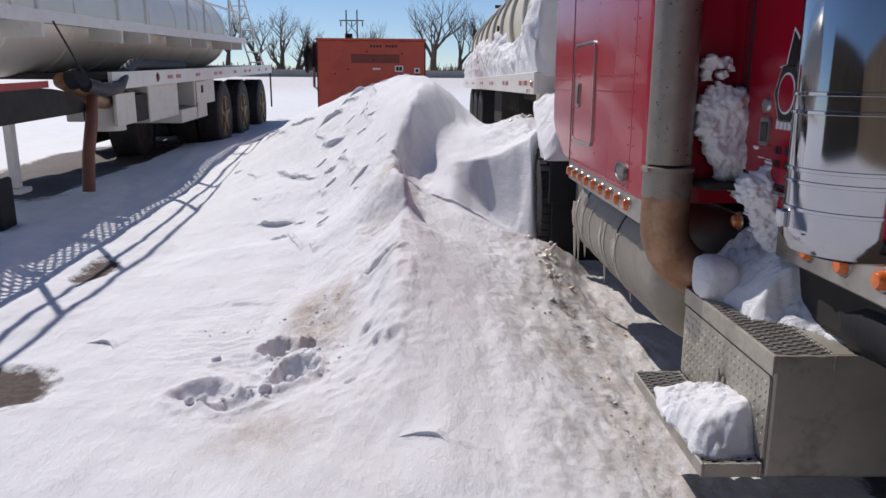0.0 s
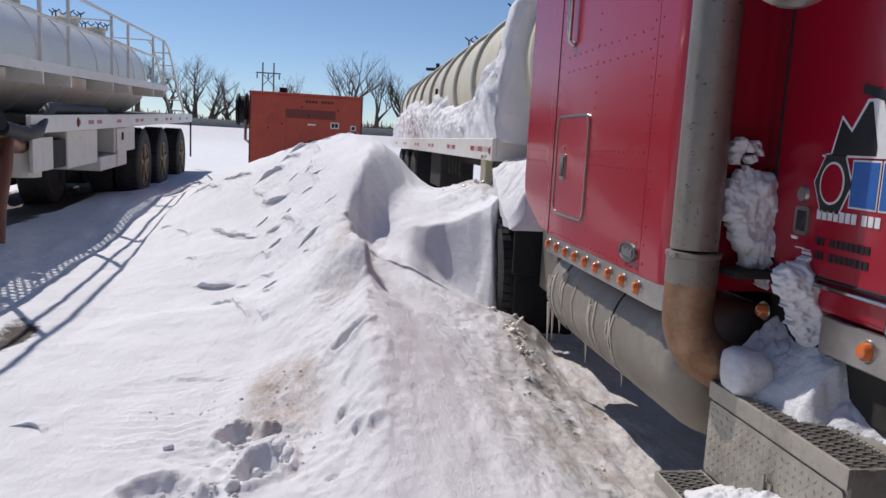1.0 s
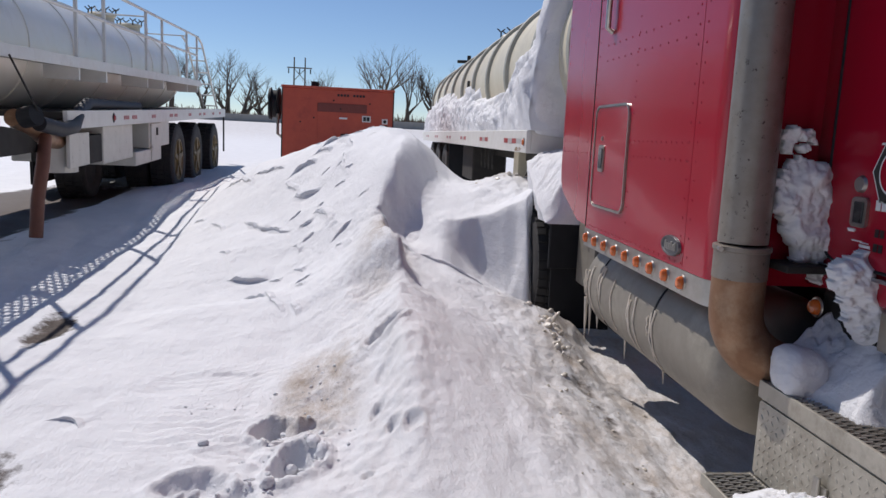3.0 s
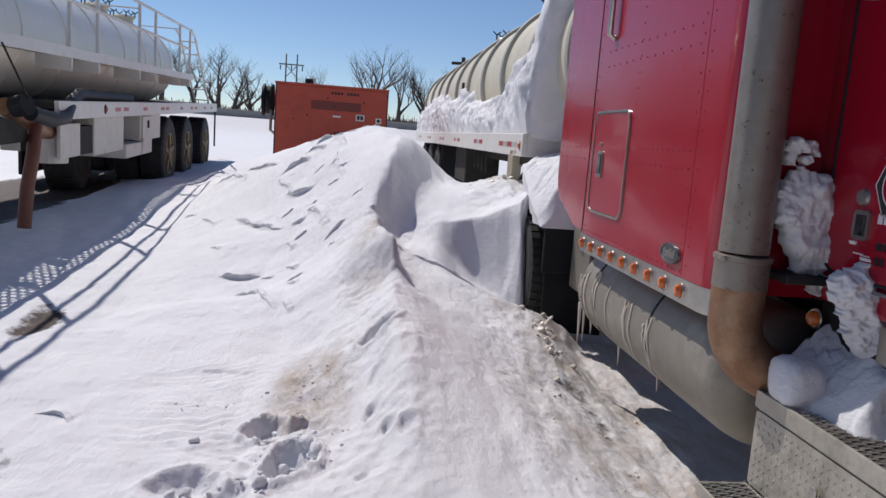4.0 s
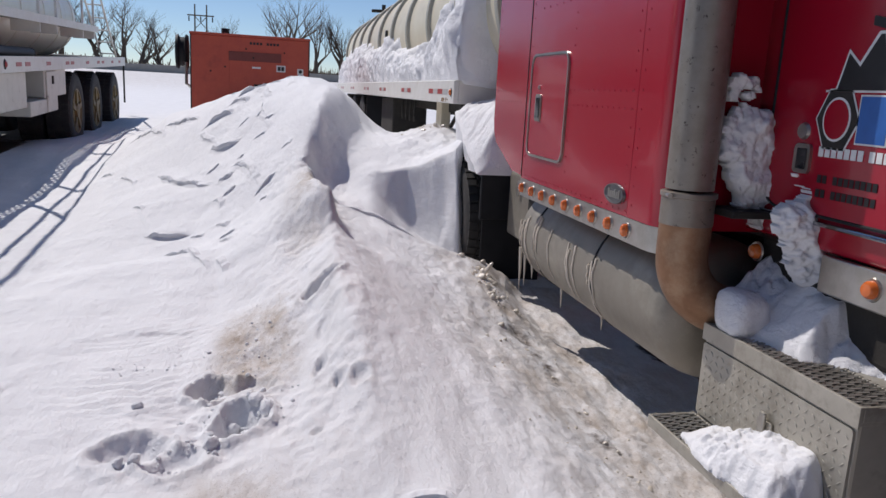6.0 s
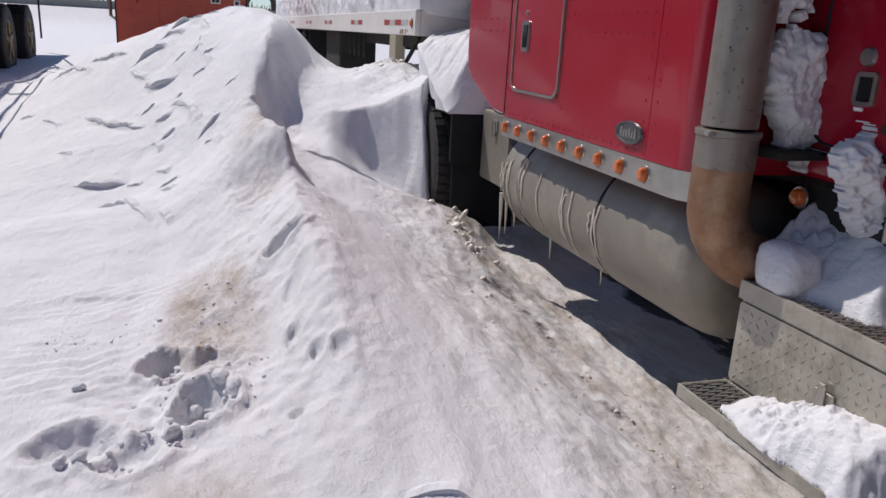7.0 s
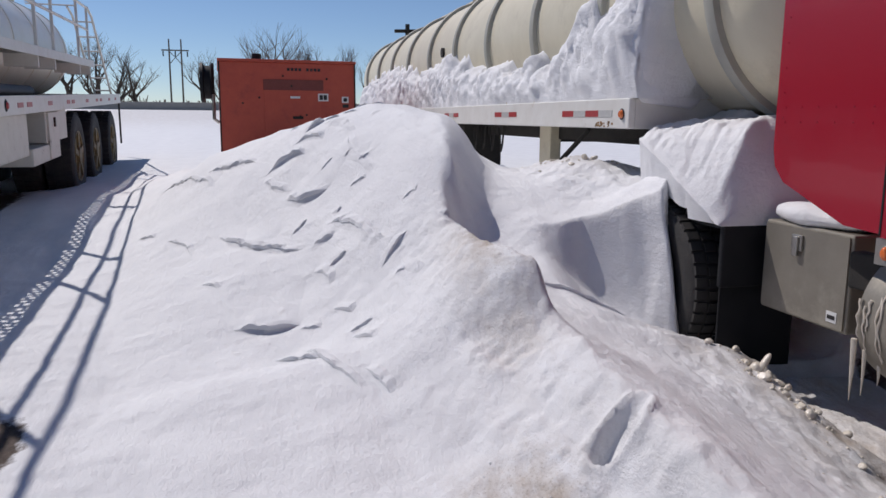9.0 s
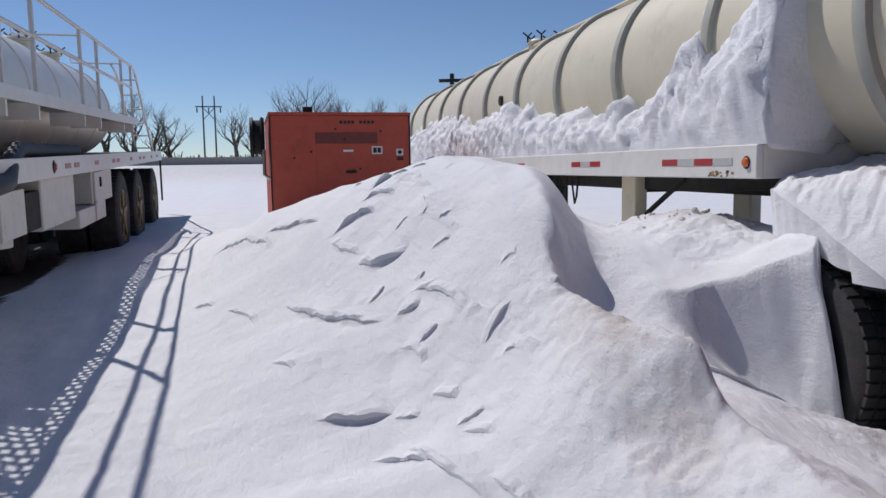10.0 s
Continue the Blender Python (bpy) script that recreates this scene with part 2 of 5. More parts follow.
section(-6.0, (-8, 0.0), (0, -0.02), (3, -0.05), (8, 0.0))
section(1.5, (-6, -0.05), (-2.2, -0.02), (-1, 0.0), (0, 0.03), (0.6, 0.0), (1.2, -0.05), (3, -0.05))
section(3.0, (-6, -0.05), (-2.2, 0.0), (-1.0, 0.0), (-0.4, 0.08), (0.1, 0.15), (0.5, 0.1), (1.0, -0.03), (3, -0.05))
section(4.1, (-6, -0.05), (-2.3, 0.0), (-0.85, 0.03), (-0.45, 0.13), (-0.3, 0.24), (-0.14, 0.37), (0.1, 0.33), (0.45, 0.23), (0.62, 0.17), (0.9, 0.03), (1.2, -0.02), (3, -0.05))
section(4.6, (-6, -0.03), (-2.3, 0.0), (-1.06, 0.05), (-0.6, 0.12), (-0.31, 0.30), (-0.19, 0.49), (-0.08, 0.49), (0.1, 0.41), (0.5, 0.23), (0.9, 0.09), (1.25, -0.01), (3, -0.05))
section(5.0, (-6, 0.0), (-2.3, 0.02), (-1.06, 0.08), (-0.68, 0.17), (-0.36, 0.37), (-0.2, 0.54), (-0.08, 0.52), (0.1, 0.44), (0.5, 0.25), (1.0, 0.10), (1.35, -0.03), (3, -0.05))
section(5.6, (-6, 0.03), (-2.4, 0.03), (-0.95, 0.13), (-0.7, 0.22), (-0.4, 0.42), (-0.18, 0.62), (-0.05, 0.57), (0.15, 0.47), (0.6, 0.33), (1.0, 0.24), (1.3, 0.03), (3, -0.03))
section(6.0, (-6, 0.05), (-2.4, 0.04), (-0.97, 0.2), (-0.6, 0.40), (-0.3, 0.58), (-0.14, 0.64), (-0.03, 0.55), (0.12, 0.49), (0.6, 0.37), (1.0, 0.30), (1.3, 0.05), (3, -0.03))
section(6.25, (-6, 0.05), (-2.4, 0.05), (-0.97, 0.24), (-0.5, 0.54), (-0.24, 0.87), (-0.16, 0.90), (-0.10, 0.66), (0.0, 0.55), (0.2, 0.50), (0.5, 0.43), (0.85, 0.37), (1.1, 0.28), (1.4, 0.1), (3, 0.0))
section(6.45, (-6, 0.06), (-2.4, 0.05), (-1.0, 0.28), (-0.6, 0.55), (-0.31, 0.89), (-0.22, 0.92), (-0.16, 0.70), (-0.04, 0.58), (0.2, 0.53), (0.5, 0.46), (0.85, 0.39), (1.1, 0.28), (1.3, 0.1), (3, 0.0))
section(6.7, (-6, 0.06), (-2.4, 0.05), (-1.0, 0.32), (-0.6, 0.60), (-0.35, 0.89), (-0.26, 0.92), (-0.20, 0.73), (-0.08, 0.62), (0.2, 0.55), (0.5, 0.60), (0.8, 0.9), (0.95, 1.2), (1.1, 1.26), (1.6, 1.26), (3, 0.3))
section(7.0, (-6, 0.07), (-2.4, 0.05), (-1.35, 0.2), (-1.0, 0.33), (-0.6, 0.62), (-0.36, 0.89), (-0.28, 0.91), (-0.2, 0.74), (-0.05, 0.65), (0.2, 0.62), (0.4, 0.74), (0.75, 0.98), (0.95, 1.12), (1.06, 1.25), (1.6, 1.26), (3, 0.3))
section(7.3, (-6, 0.08), (-2.4, 0.06), (-1.3, 0.24), (-1.0, 0.37), (-0.6, 0.66), (-0.36, 0.91), (-0.27, 0.92), (-0.18, 0.72), (-0.02, 0.65), (0.15, 0.68), (0.32, 0.83), (0.42, 0.87), (0.7, 0.96), (0.95, 1.12), (1.1, 1.22), (1.6, 1.2), (3, 0.4))
section(7.5, (-6, 0.09), (-2.45, 0.07), (-1.3, 0.27), (-1.0, 0.42), (-0.6, 0.72), (-0.38, 0.97), (-0.29, 0.995), (-0.21, 0.82), (-0.06, 0.71), (0.1, 0.72), (0.24, 0.86), (0.33, 0.91), (0.42, 0.91), (0.6, 0.94), (0.8, 1.01), (1.0, 1.10), (1.5, 1.18), (3, 0.5))
section(7.72, (-6, 0.09), (-2.5, 0.08), (-1.25, 0.34), (-0.95, 0.52), (-0.6, 0.84), (-0.36, 1.04), (-0.26, 1.09), (-0.18, 0.94), (-0.04, 0.85), (0.1, 0.84), (0.24, 0.93), (0.33, 0.95), (0.5, 0.97), (0.8, 1.04), (1.0, 1.12), (1.5, 1.15), (3, 0.5))
section(8.0, (-6, 0.09), (-2.5, 0.09), (-1.2, 0.42), (-0.8, 0.75), (-0.4, 1.11), (-0.24, 1.25), (-0.15, 1.33), (-0.07, 1.19), (0.03, 1.09), (0.14, 1.03), (0.24, 1.02), (0.35, 1.03), (0.55, 1.07), (0.75, 1.11), (1.05, 1.18), (1.5, 1.15), (3, 0.55))
section(8.4, (-6, 0.1), (-2.6, 0.1), (-1.25, 0.52), (-0.8, 0.88), (-0.4, 1.26), (-0.2, 1.43), (-0.08, 1.49), (0.02, 1.42), (0.1, 1.31), (0.18, 1.20), (0.28, 1.12), (0.4, 1.10), (0.6, 1.13), (1.07, 1.25), (1.5, 1.2), (3, 0.6))
section(8.9, (-6, 0.12), (-2.65, 0.13), (-1.33, 0.61), (-0.9, 0.95), (-0.6, 1.22), (-0.25, 1.52), (-0.02, 1.60), (0.12, 1.56), (0.22, 1.44), (0.35, 1.22), (0.5, 1.14), (0.7, 1.13), (1.0, 1.20), (1.5, 1.15), (3, 0.6))
section(9.5, (-6, 0.15), (-2.74, 0.17), (-1.6, 0.63), (-1.1, 1.02), (-0.65, 1.42), (-0.2, 1.65), (0.1, 1.64), (0.3, 1.49), (0.5, 1.28), (0.75, 1.14), (1.0, 1.12), (1.5, 1.0), (3, 0.6))
section(10.6, (-6, 0.18), (-2.9, 0.22), (-1.9, 0.84), (-0.95, 1.52), (-0.35, 1.73), (0.0, 1.71), (0.35, 1.45), (0.7, 1.12), (1.0, 1.0), (3, 0.5))
section(11.5, (-6, 0.19), (-2.95, 0.28), (-2.0, 1.05), (-1.2, 1.46), (-0.4, 1.58), (0.4, 1.25), (1.1, 0.9), (3, 0.5))
section(12.2, (-6, 0.2), (-3.0, 0.35), (-2.0, 1.15), (-1.2, 1.4), (-0.3, 1.4), (0.5, 1.1), (1.2, 0.8), (3, 0.5))
section(14.5, (-6, 0.22), (-3.3, 0.5), (-2.5, 0.8), (-1.2, 0.9), (0.3, 0.9), (1.3, 0.7), (3, 0.5))
section(19.0, (-8, 0.22), (-4, 0.4), (-2, 0.5), (0, 0.5), (3, 0.5))
section(60.0, (-8, 1.9), (3, 1.9))
section(75.0, (-8, 2.2), (3, 2.2))


def drift_height(x, y):
    """Height of the snow at arrays x, y: linear loft between the smoothed cross-sections."""
    keys = sorted(SECTIONS)
    cols = []
    for k in keys:
        px_, pz_ = zip(*SECTIONS[k])
        h = 0
        for o in (-0.018, -0.006, 0.006, 0.018):
            h = h + np.interp(x + o, px_, pz_) / 4
        cols.append(h)
    cols = np.array(cols)
    yy = np.clip(y, keys[0], keys[-1])
    i = np.clip(np.searchsorted(keys, yy, side="right") - 1, 0, len(keys) - 2)
    ka = np.array(keys)
    y0, y1 = ka[i], ka[i + 1]
    u = (yy - y0) / (y1 - y0)
    idx = np.arange(x.size)
    p1, p2 = cols[i, idx], cols[i + 1, idx]
    im, ip = np.clip(i - 1, 0, None), np.clip(i + 2, None, len(keys) - 1)
    p0, p3 = cols[im, idx], cols[ip, idx]
    m1 = np.where(i > 0, (p2 - p0) / (y1 - ka[im]), (p2 - p1) / (y1 - y0)) * (y1 - y0)
    m2 = np.where(i < len(keys) - 2, (p3 - p1) / (ka[ip] - y0), (p2 - p1) / (y1 - y0)) * (y1 - y0)
    u2, u3 = u * u, u * u * u
    return (2 * u3 - 3 * u2 + 1) * p1 + (u3 - 2 * u2 + u) * m1 + (-2 * u3 + 3 * u2) * p2 + (u3 - u2) * m2


def axis_steps(lo, hi, fine, far_lo, far_hi, grow=1.12):
    mid = list(np.arange(lo, hi, fine))
    up, s, v = [], fine, mid[-1]
    while v < far_hi:
        s *= grow
        v += s
        up.append(v)
    down, s, v = [], fine, mid[0]
    while v > far_lo:
        s *= grow
        v -= s
        down.append(v)
    return np.array(down[::-1] + mid + up)


LIPS = {}


def scarp(x, y, h, a, b, bend=0.0, height=0.04, width=0.22):
    """A broken wind crust: a thin lip along a bent line from a to b, standing proud on its far side."""
    if height > 0.021:
        LIPS[(a, b)] = (bend, height)
    ax, ay = a
    bx, by = b
    length = math.hypot(bx - ax, by - ay)
    ux, uy = (bx - ax) / length, (by - ay) / length
    nx_, ny_ = -uy, ux
    if ny_ - 0.3 * nx_ < 0:
        nx_, ny_ = -nx_, -ny_
    near = np.nonzero((np.abs(x - (ax + bx) / 2) < length + 0.6) & (np.abs(y - (ay + by) / 2) < length + 0.6))[0]
    dx, dy = x[near] - ax, y[near] - ay
    u = (dx * ux + dy * uy) / length
    v = dx * nx_ + dy * ny_ - bend * 4 * u * (1 - u) - 0.035 * length * fbm(x[near] * 5, y[near] * 5, 31, 2)
    taper = smooth(0.0, 0.3, u) * smooth(1.0, 0.7, u)
    rise = smooth(-0.012, 0.014, v) * np.exp(-np.maximum(v, 0) / (0.6 * width)) - 0.25 * smooth(0.0, -0.02, v) * np.exp(-np.maximum(-v, 0) / 0.06)
    h[near] += 0.6 * height * taper * rise


def hollow(x, y, h, cx, cy, rx, ry, depth, turn=0.0, rim=0.25, seed=1):
    """A print or pit pressed into the snow, with a crumbled rim."""
    near = np.nonzero((np.abs(x - cx) < 3 * max(rx, ry)) & (np.abs(y - cy) < 3 * max(rx, ry)))[0]
    c, s_ = math.cos(radians(turn)), math.sin(radians(turn))
    dx, dy = x[near] - cx, y[near] - cy
    u, v = (c * dx + s_ * dy) / rx, (-s_ * dx + c * dy) / ry
    r = np.sqrt(u * u + v * v) * (1 + 0.5 * fbm(x[near] * 9, y[near] * 9, seed, 3))
    depth = depth * 0.8
    h[near] += -depth * smooth(1.25, 0.35, r) + depth * rim * np.exp(-((r - 1.25) / 0.22) ** 2)
    h[near] += depth * 0.30 * smooth(1.7, 0.7, r) * fbm(x[near] * 22, y[near] * 22, seed + 5, 3)


def ground_detail(x, y, h):
    near = smooth(40, 16, y)
    # the concave wall that the wind cut before the drive wheels, from the rim down into a basin
    rim = np.interp(x, [0.25, 0.41, 0.60, 0.77, 0.90, 0.97, 1.03, 1.10, 1.3], [7.46, 7.37, 7.34, 7.20, 7.07, 6.97, 7.02, 7.35, 7.35]) + 0.012 * fbm(x * 5, x * 0, 80)
    deep = np.interp(x, [0.25, 0.41, 0.60, 0.77, 0.93, 1.0, 1.10], [0.22, 0.26, 0.32, 0.36, 0.40, 0.34, 0.30])
    basin = np.interp(x, [-0.1, 0.2, 0.5, 0.8, 1.0, 1.3], [0.66, 0.57, 0.45, 0.30, 0.13, 0.05]) + 0.45 * np.clip(y - 6.85, 0, 1) * smooth(0.8, 0.3, x)
    cut = np.clip((y - rim + deep + 0.06 * fbm(x * 5, y * 5, 81, 3) * smooth(0.75, 0.95, x)) / deep, 0, 1) ** 1.6
    wall = smooth(0.1, 0.45, x) * smooth(6.32, 6.6, y) * smooth(2.4, 1.9, x)
    h = h - wall * (1 - cut) * np.maximum(h - basin, 0)
    h = h + near * (0.045 * fbm(x * 0.9, y * 0.6, 3) + 0.012 * fbm(x * 4, y * 2.4, 9))
    # soft wind ripples on the left flank
    flank = smooth(-0.3, -0.9, x) * smooth(2.5, 3.5, y) * smooth(12, 9, y)
    h = h + flank * 0.010 * fbm(x * 2.2, y * 6.0, 12)
    # long low drifts beside the parked trailer
    h = h + smooth(-2.9, -3.6, x) * smooth(24, 16, y) * smooth(2, 5, y) * 0.16 * fbm(x * 1.5 + 0.25 * y, y * 0.28, 85, 4)
    # wind grain on the shaded lee, lumpy snow on the saddle behind it
    lee = smooth(-0.3, -0.15, x) * smooth(0.5, 0.25, x) * smooth(6.9, 7.3, y) * smooth(9.5, 8.6, y)
    h = h + lee * 0.008 * fbm(x * 9 + y * 5, y * 14, 82, 3)
    saddle = smooth(0.45, 0.8, x) * smooth(7.4, 7.7, y) * smooth(9.6, 8.9, y) * smooth(1.7, 1.3, x)
    h = h + saddle * (0.05 * fbm(x * 4, y * 4, 83, 3) + 0.03 * np.abs(fbm(x * 14, y * 11, 84, 3)))
    # granular refrozen crust along the ridge and lumpy slush beside the truck
    ridge = np.exp(-((x + 0.35) / 0.38) ** 2) * smooth(2.6, 4.0, y) * smooth(8.6, 7.2, y)
    h = h + ridge * (0.030 * fbm(x * 7, y * 5, 14) + 0.016 * fbm(x * 22, y * 18, 15, 3))
    slush = smooth(0.05, 0.6, x) * smooth(1.9, 1.3, x) * smooth(6.9, 6.0, y)
    h = h + slush * (0.022 * fbm(x * 5, y * 2.2, 16) + 0.022 * fbm(x * 13, y * 7, 17, 3) * smooth(0.2, 0.8, x) + 0.016 * np.abs(fbm(x * 30, y * 20, 18, 2)))
    for off in (0.34, 0.60):
        track = x - off - 0.05 * np.sin(y * 1.3) - 0.03 * (5 - y) - 0.05 * fbm(x * 2, y * 2, 19)
        h = h - 0.014 * np.exp(-(track / 0.05) ** 2) * smooth(2.2, 3.2, y) * smooth(5.4, 4.4, y) * (0.5 + fbm(x * 3, y * 3, 20))
    scarp(x, y, h, (-1.86, 9.53), (-1.15, 8.42), -0.10, 0.055, 0.35)
    scarp(x, y, h, (-1.44, 10.09), (-1.22, 9.48), -0.03, 0.035)
    scarp(x, y, h, (-1.27, 9.45), (-0.92, 9.05), -0.10, 0.07, 0.3)
    scarp(x, y, h, (-1.42, 10.12), (-1.05, 9.92), 0.06, 0.06)
    scarp(x, y, h, (-1.01, 10.38), (-0.80, 10.50), 0.0, 0.06)
    scarp(x, y, h, (-0.83, 10.42), (-0.62, 9.62), -0.06, 0.05)
    scarp(x, y, h, (-1.02, 8.52), (-0.79, 7.84), 0.06, 0.05)
    scarp(x, y, h, (-1.72, 7.62), (-1.28, 7.47), -0.07, 0.055, 0.3)
    scarp(x, y, h, (-1.47, 7.03), (-1.22, 6.75), 0.0, 0.035)
    scarp(x, y, h, (-2.02, 11.3), (-1.5, 10.57), 0.05, 0.05)
    scarp(x, y, h, (-1.95, 8.50), (-1.82, 8.28), 0.0, 0.03)
    scarp(x, y, h, (-1.08, 7.44), (-0.97, 7.27), 0.0, 0.035)
    scarp(x, y, h, (-1.16, 8.06), (-1.06, 7.75), 0.02, 0.035)
    scarp(x, y, h, (-1.05, 7.93), (-0.92, 7.94), 0.0, 0.04)
    scarp(x, y, h, (-0.77, 8.06), (-0.68, 7.73), 0.03, 0.04)
    scarp(x, y, h, (-0.75, 7.49), (-0.55, 7.62), 0.02, 0.035)
    scarp(x, y, h, (-1.12, 8.38), (-0.97, 8.30), -0.02, 0.05)
    scarp(x, y, h, (-1.14, 10.30), (-0.88, 9.97), 0.03, 0.045)
    scarp(x, y, h, (-1.02, 6.96), (-0.92, 6.75), 0.0, 0.03)
    scarp(x, y, h, (-2.66, 10.55), (-2.45, 10.24), 0.0, 0.03)
    scarp(x, y, h, (-2.35, 9.97), (-2.08, 9.32), 0.04, 0.025)
    scarp(x, y, h, (-1.93, 8.47), (-1.68, 7.65), 0.03, 0.02)
    scarp(x, y, h, (-1.02, 6.48), (-0.92, 6.18), 0.0, 0.03)
    scarp(x, y, h, (-2.6, 12.2), (-1.96, 10.80), 0.10, 0.04)
    scarp(x, y, h, (-0.70, 9.62), (-0.56, 8.70), 0.05, 0.022)
    scarp(x, y, h, (-0.60, 7.38), (-0.54, 7.12), 0.0, 0.03)
    scarp(x, y, h, (-1.30, 7.09), (-1.05, 6.30), -0.03, 0.03)
    scarp(x, y, h, (-1.62, 5.25), (-0.95, 5.16), 0.03, 0.020, 0.4)
    scarp(x, y, h, (-1.60, 4.75), (-1.10, 4.62), 0.03, 0.009, 0.4)
    scarp(x, y, h, (-1.45, 4.45), (-0.98, 4.05), -0.10, 0.018, 0.35)
    scarp(x, y, h, (-2.15, 4.62), (-1.92, 4.48), 0.05, 0.03)
    scarp(x, y, h, (-0.12, 3.06), (0.10, 2.96), 0.03, 0.022)
    scarp(x, y, h, (0.06, 3.0), (0.42, 2.72), 0.04, 0.016)
    scarp(x, y, h, (-0.5, 2.95), (-0.1, 2.55), 0.0, 0.012)
    scarp(x, y, h, (-0.30, 7.46), (0.02, 6.92), -0.02, 0.03, 0.2)
    scarp(x, y, h, (-0.02, 6.98), (0.62, 6.52), 0.02, 0.025, 0.2)
    rs = np.random.RandomState(8)
    for k in range(38):
        t = rs.rand()
        cx, cy = -1.5 + 1.15 * rs.rand() + 0.1 * t, 7.0 + 4.0 * rs.rand()
        ang, ln = rs.uniform(0.15, 0.7) * rs.choice([-1, 1]), rs.uniform(0.05, 0.16)
        scarp(x, y, h, (cx, cy), (cx + ln * math.cos(ang), cy + ln * math.sin(ang)), rs.uniform(-0.02, 0.02), rs.uniform(0.012, 0.03), 0.10)
    # boot holes and dents
    hollow(x, y, h, -0.90, 4.36, 0.11, 0.10, 0.13, 20, 0.3, 2)
    hollow(x, y, h, -0.72, 3.93, 0.10, 0.16, 0.14, -10, 0.35, 3)
    hollow(x, y, h, -1.18, 3.78, 0.16, 0.12, 0.08, 30, 0.3, 4)
    hollow(x, y, h, -0.97, 3.66, 0.12, 0.10, 0.07, 0, 0.4, 5)
    hollow(x, y, h, -0.74, 4.28, 0.14, 0.10, 0.06, 0, 0.4, 6)
    hollow(x, y, h, -0.27, 5.04, 0.12, 0.07, 0.11, 15, 0.3, 7)
    hollow(x, y, h, -0.38, 5.05, 0.03, 0.05, 0.04, 0, 0.3, 8)
    hollow(x, y, h, -0.34, 4.20, 0.035, 0.10, 0.045, -18, 0.3, 9)
    hollow(x, y, h, -0.26, 3.99, 0.035, 0.06, 0.045, 0, 0.3, 10)
    hollow(x, y, h, -0.17, 3.90, 0.05, 0.07, 0.045, 0, 0.3, 11)
    hollow(x, y, h, -0.38, 3.66, 0.03, 0.03, 0.03, 0, 0.3, 12)
    hollow(x, y, h, -0.36, 6.08, 0.14, 0.22, 0.05, 10, 0.2, 13)
    hollow(x, y, h, -0.28, 4.62, 0.05, 0.12, 0.04, -12, 0.2, 14)
    churn = np.exp(-(((x + 0.88) / 0.38) ** 2 + ((y - 4.0) / 0.5) ** 2)) + 0.7 * np.exp(-(((x + 0.66) / 0.16) ** 2 + ((y - 4.8) / 0.5) ** 2))
    h = h + churn * (0.035 * fbm(x * 8, y * 8, 40, 3) + 0.025 * np.abs(fbm(x * 19, y * 19, 41, 2)))
    # layered wind ripples beside the boot holes and along the flank
    layers = np.exp(-(((x + 1.25) / 0.38) ** 2 + ((y - 4.42) / 0.30) ** 2)) + 0.8 * np.exp(-(((x + 1.2) / 0.45) ** 2 + ((y - 5.2) / 0.22) ** 2)) + 0.7 * np.exp(-(((x + 2.0) / 0.5) ** 2 + ((y - 11.0) / 0.5) ** 2))
    phase = (y + 0.18 * np.sin(x * 3.1) + 0.10 * fbm(x * 3, y * 3, 42)) / 0.085
    h = h + layers * 0.014 * ((phase - np.floor(phase)) - 0.5)
    # bare patches lie a little lower than the snow round them
    return h - 0.03 * smooth(0.35, 0.7, bare_shade_mask(x, y))


def bare_shade_mask(x, y):
    w = 0.25 * fbm(x * 2.2, y * 2.2, 50)
    m = smooth(1.9, 0.9, y + 0.1 * x) * smooth(0.1, 0.9, x) * smooth(60, 30, np.abs(x)) * smooth(-60, -30, y)
    m = np.maximum(m, 0)
    m = np.maximum(m, np.exp(-(((x + 5.95 + 0.05 * (y - 13)) / 1.2) ** 4 + ((y - 13.2) / 4.1) ** 4)))
    m = np.maximum(m, np.exp(-(((x + 2.45) / 0.5) ** 2 + ((y - 3.86) / 0.46) ** 2)))
    m = np.maximum(m, 0.72 * np.exp(-(((x + 2.80 + 0.18 * (y - 6.3) - 0.05 * np.sin(y * 5)) / 0.20) ** 2 + ((y - 6.35) / 0.75) ** 2)))
    m = np.maximum(m, 1.0 * np.exp(-(((x - 1.15) / 0.42) ** 2 + ((y - 2.3) / 0.5) ** 2)))
    # under the truck soil colour paints in the shade; real soil edges the slush
    m = np.maximum(m, 0.8 * smooth(1.7, 2.2, x + 0.16 * fbm(x * 3, y * 3, 51)) * smooth(3.6, 3.0, x) * smooth(1.0, 2.0, y) * smooth(6.9, 6.3, y))
    m = np.maximum(m, 0.42 * np.exp(-((x - 1.0) / 0.14) ** 2) * smooth(1.9, 2.4, y) * smooth(6.2, 5.2, y))
    m = np.maximum(m, 0.62 * np.exp(-(((x + 0.1) / 0.3) ** 2 + ((y - 2.45) / 0.25) ** 2)))
    return np.clip(m + w * smooth(0.04, 0.3, m), 0, 1)


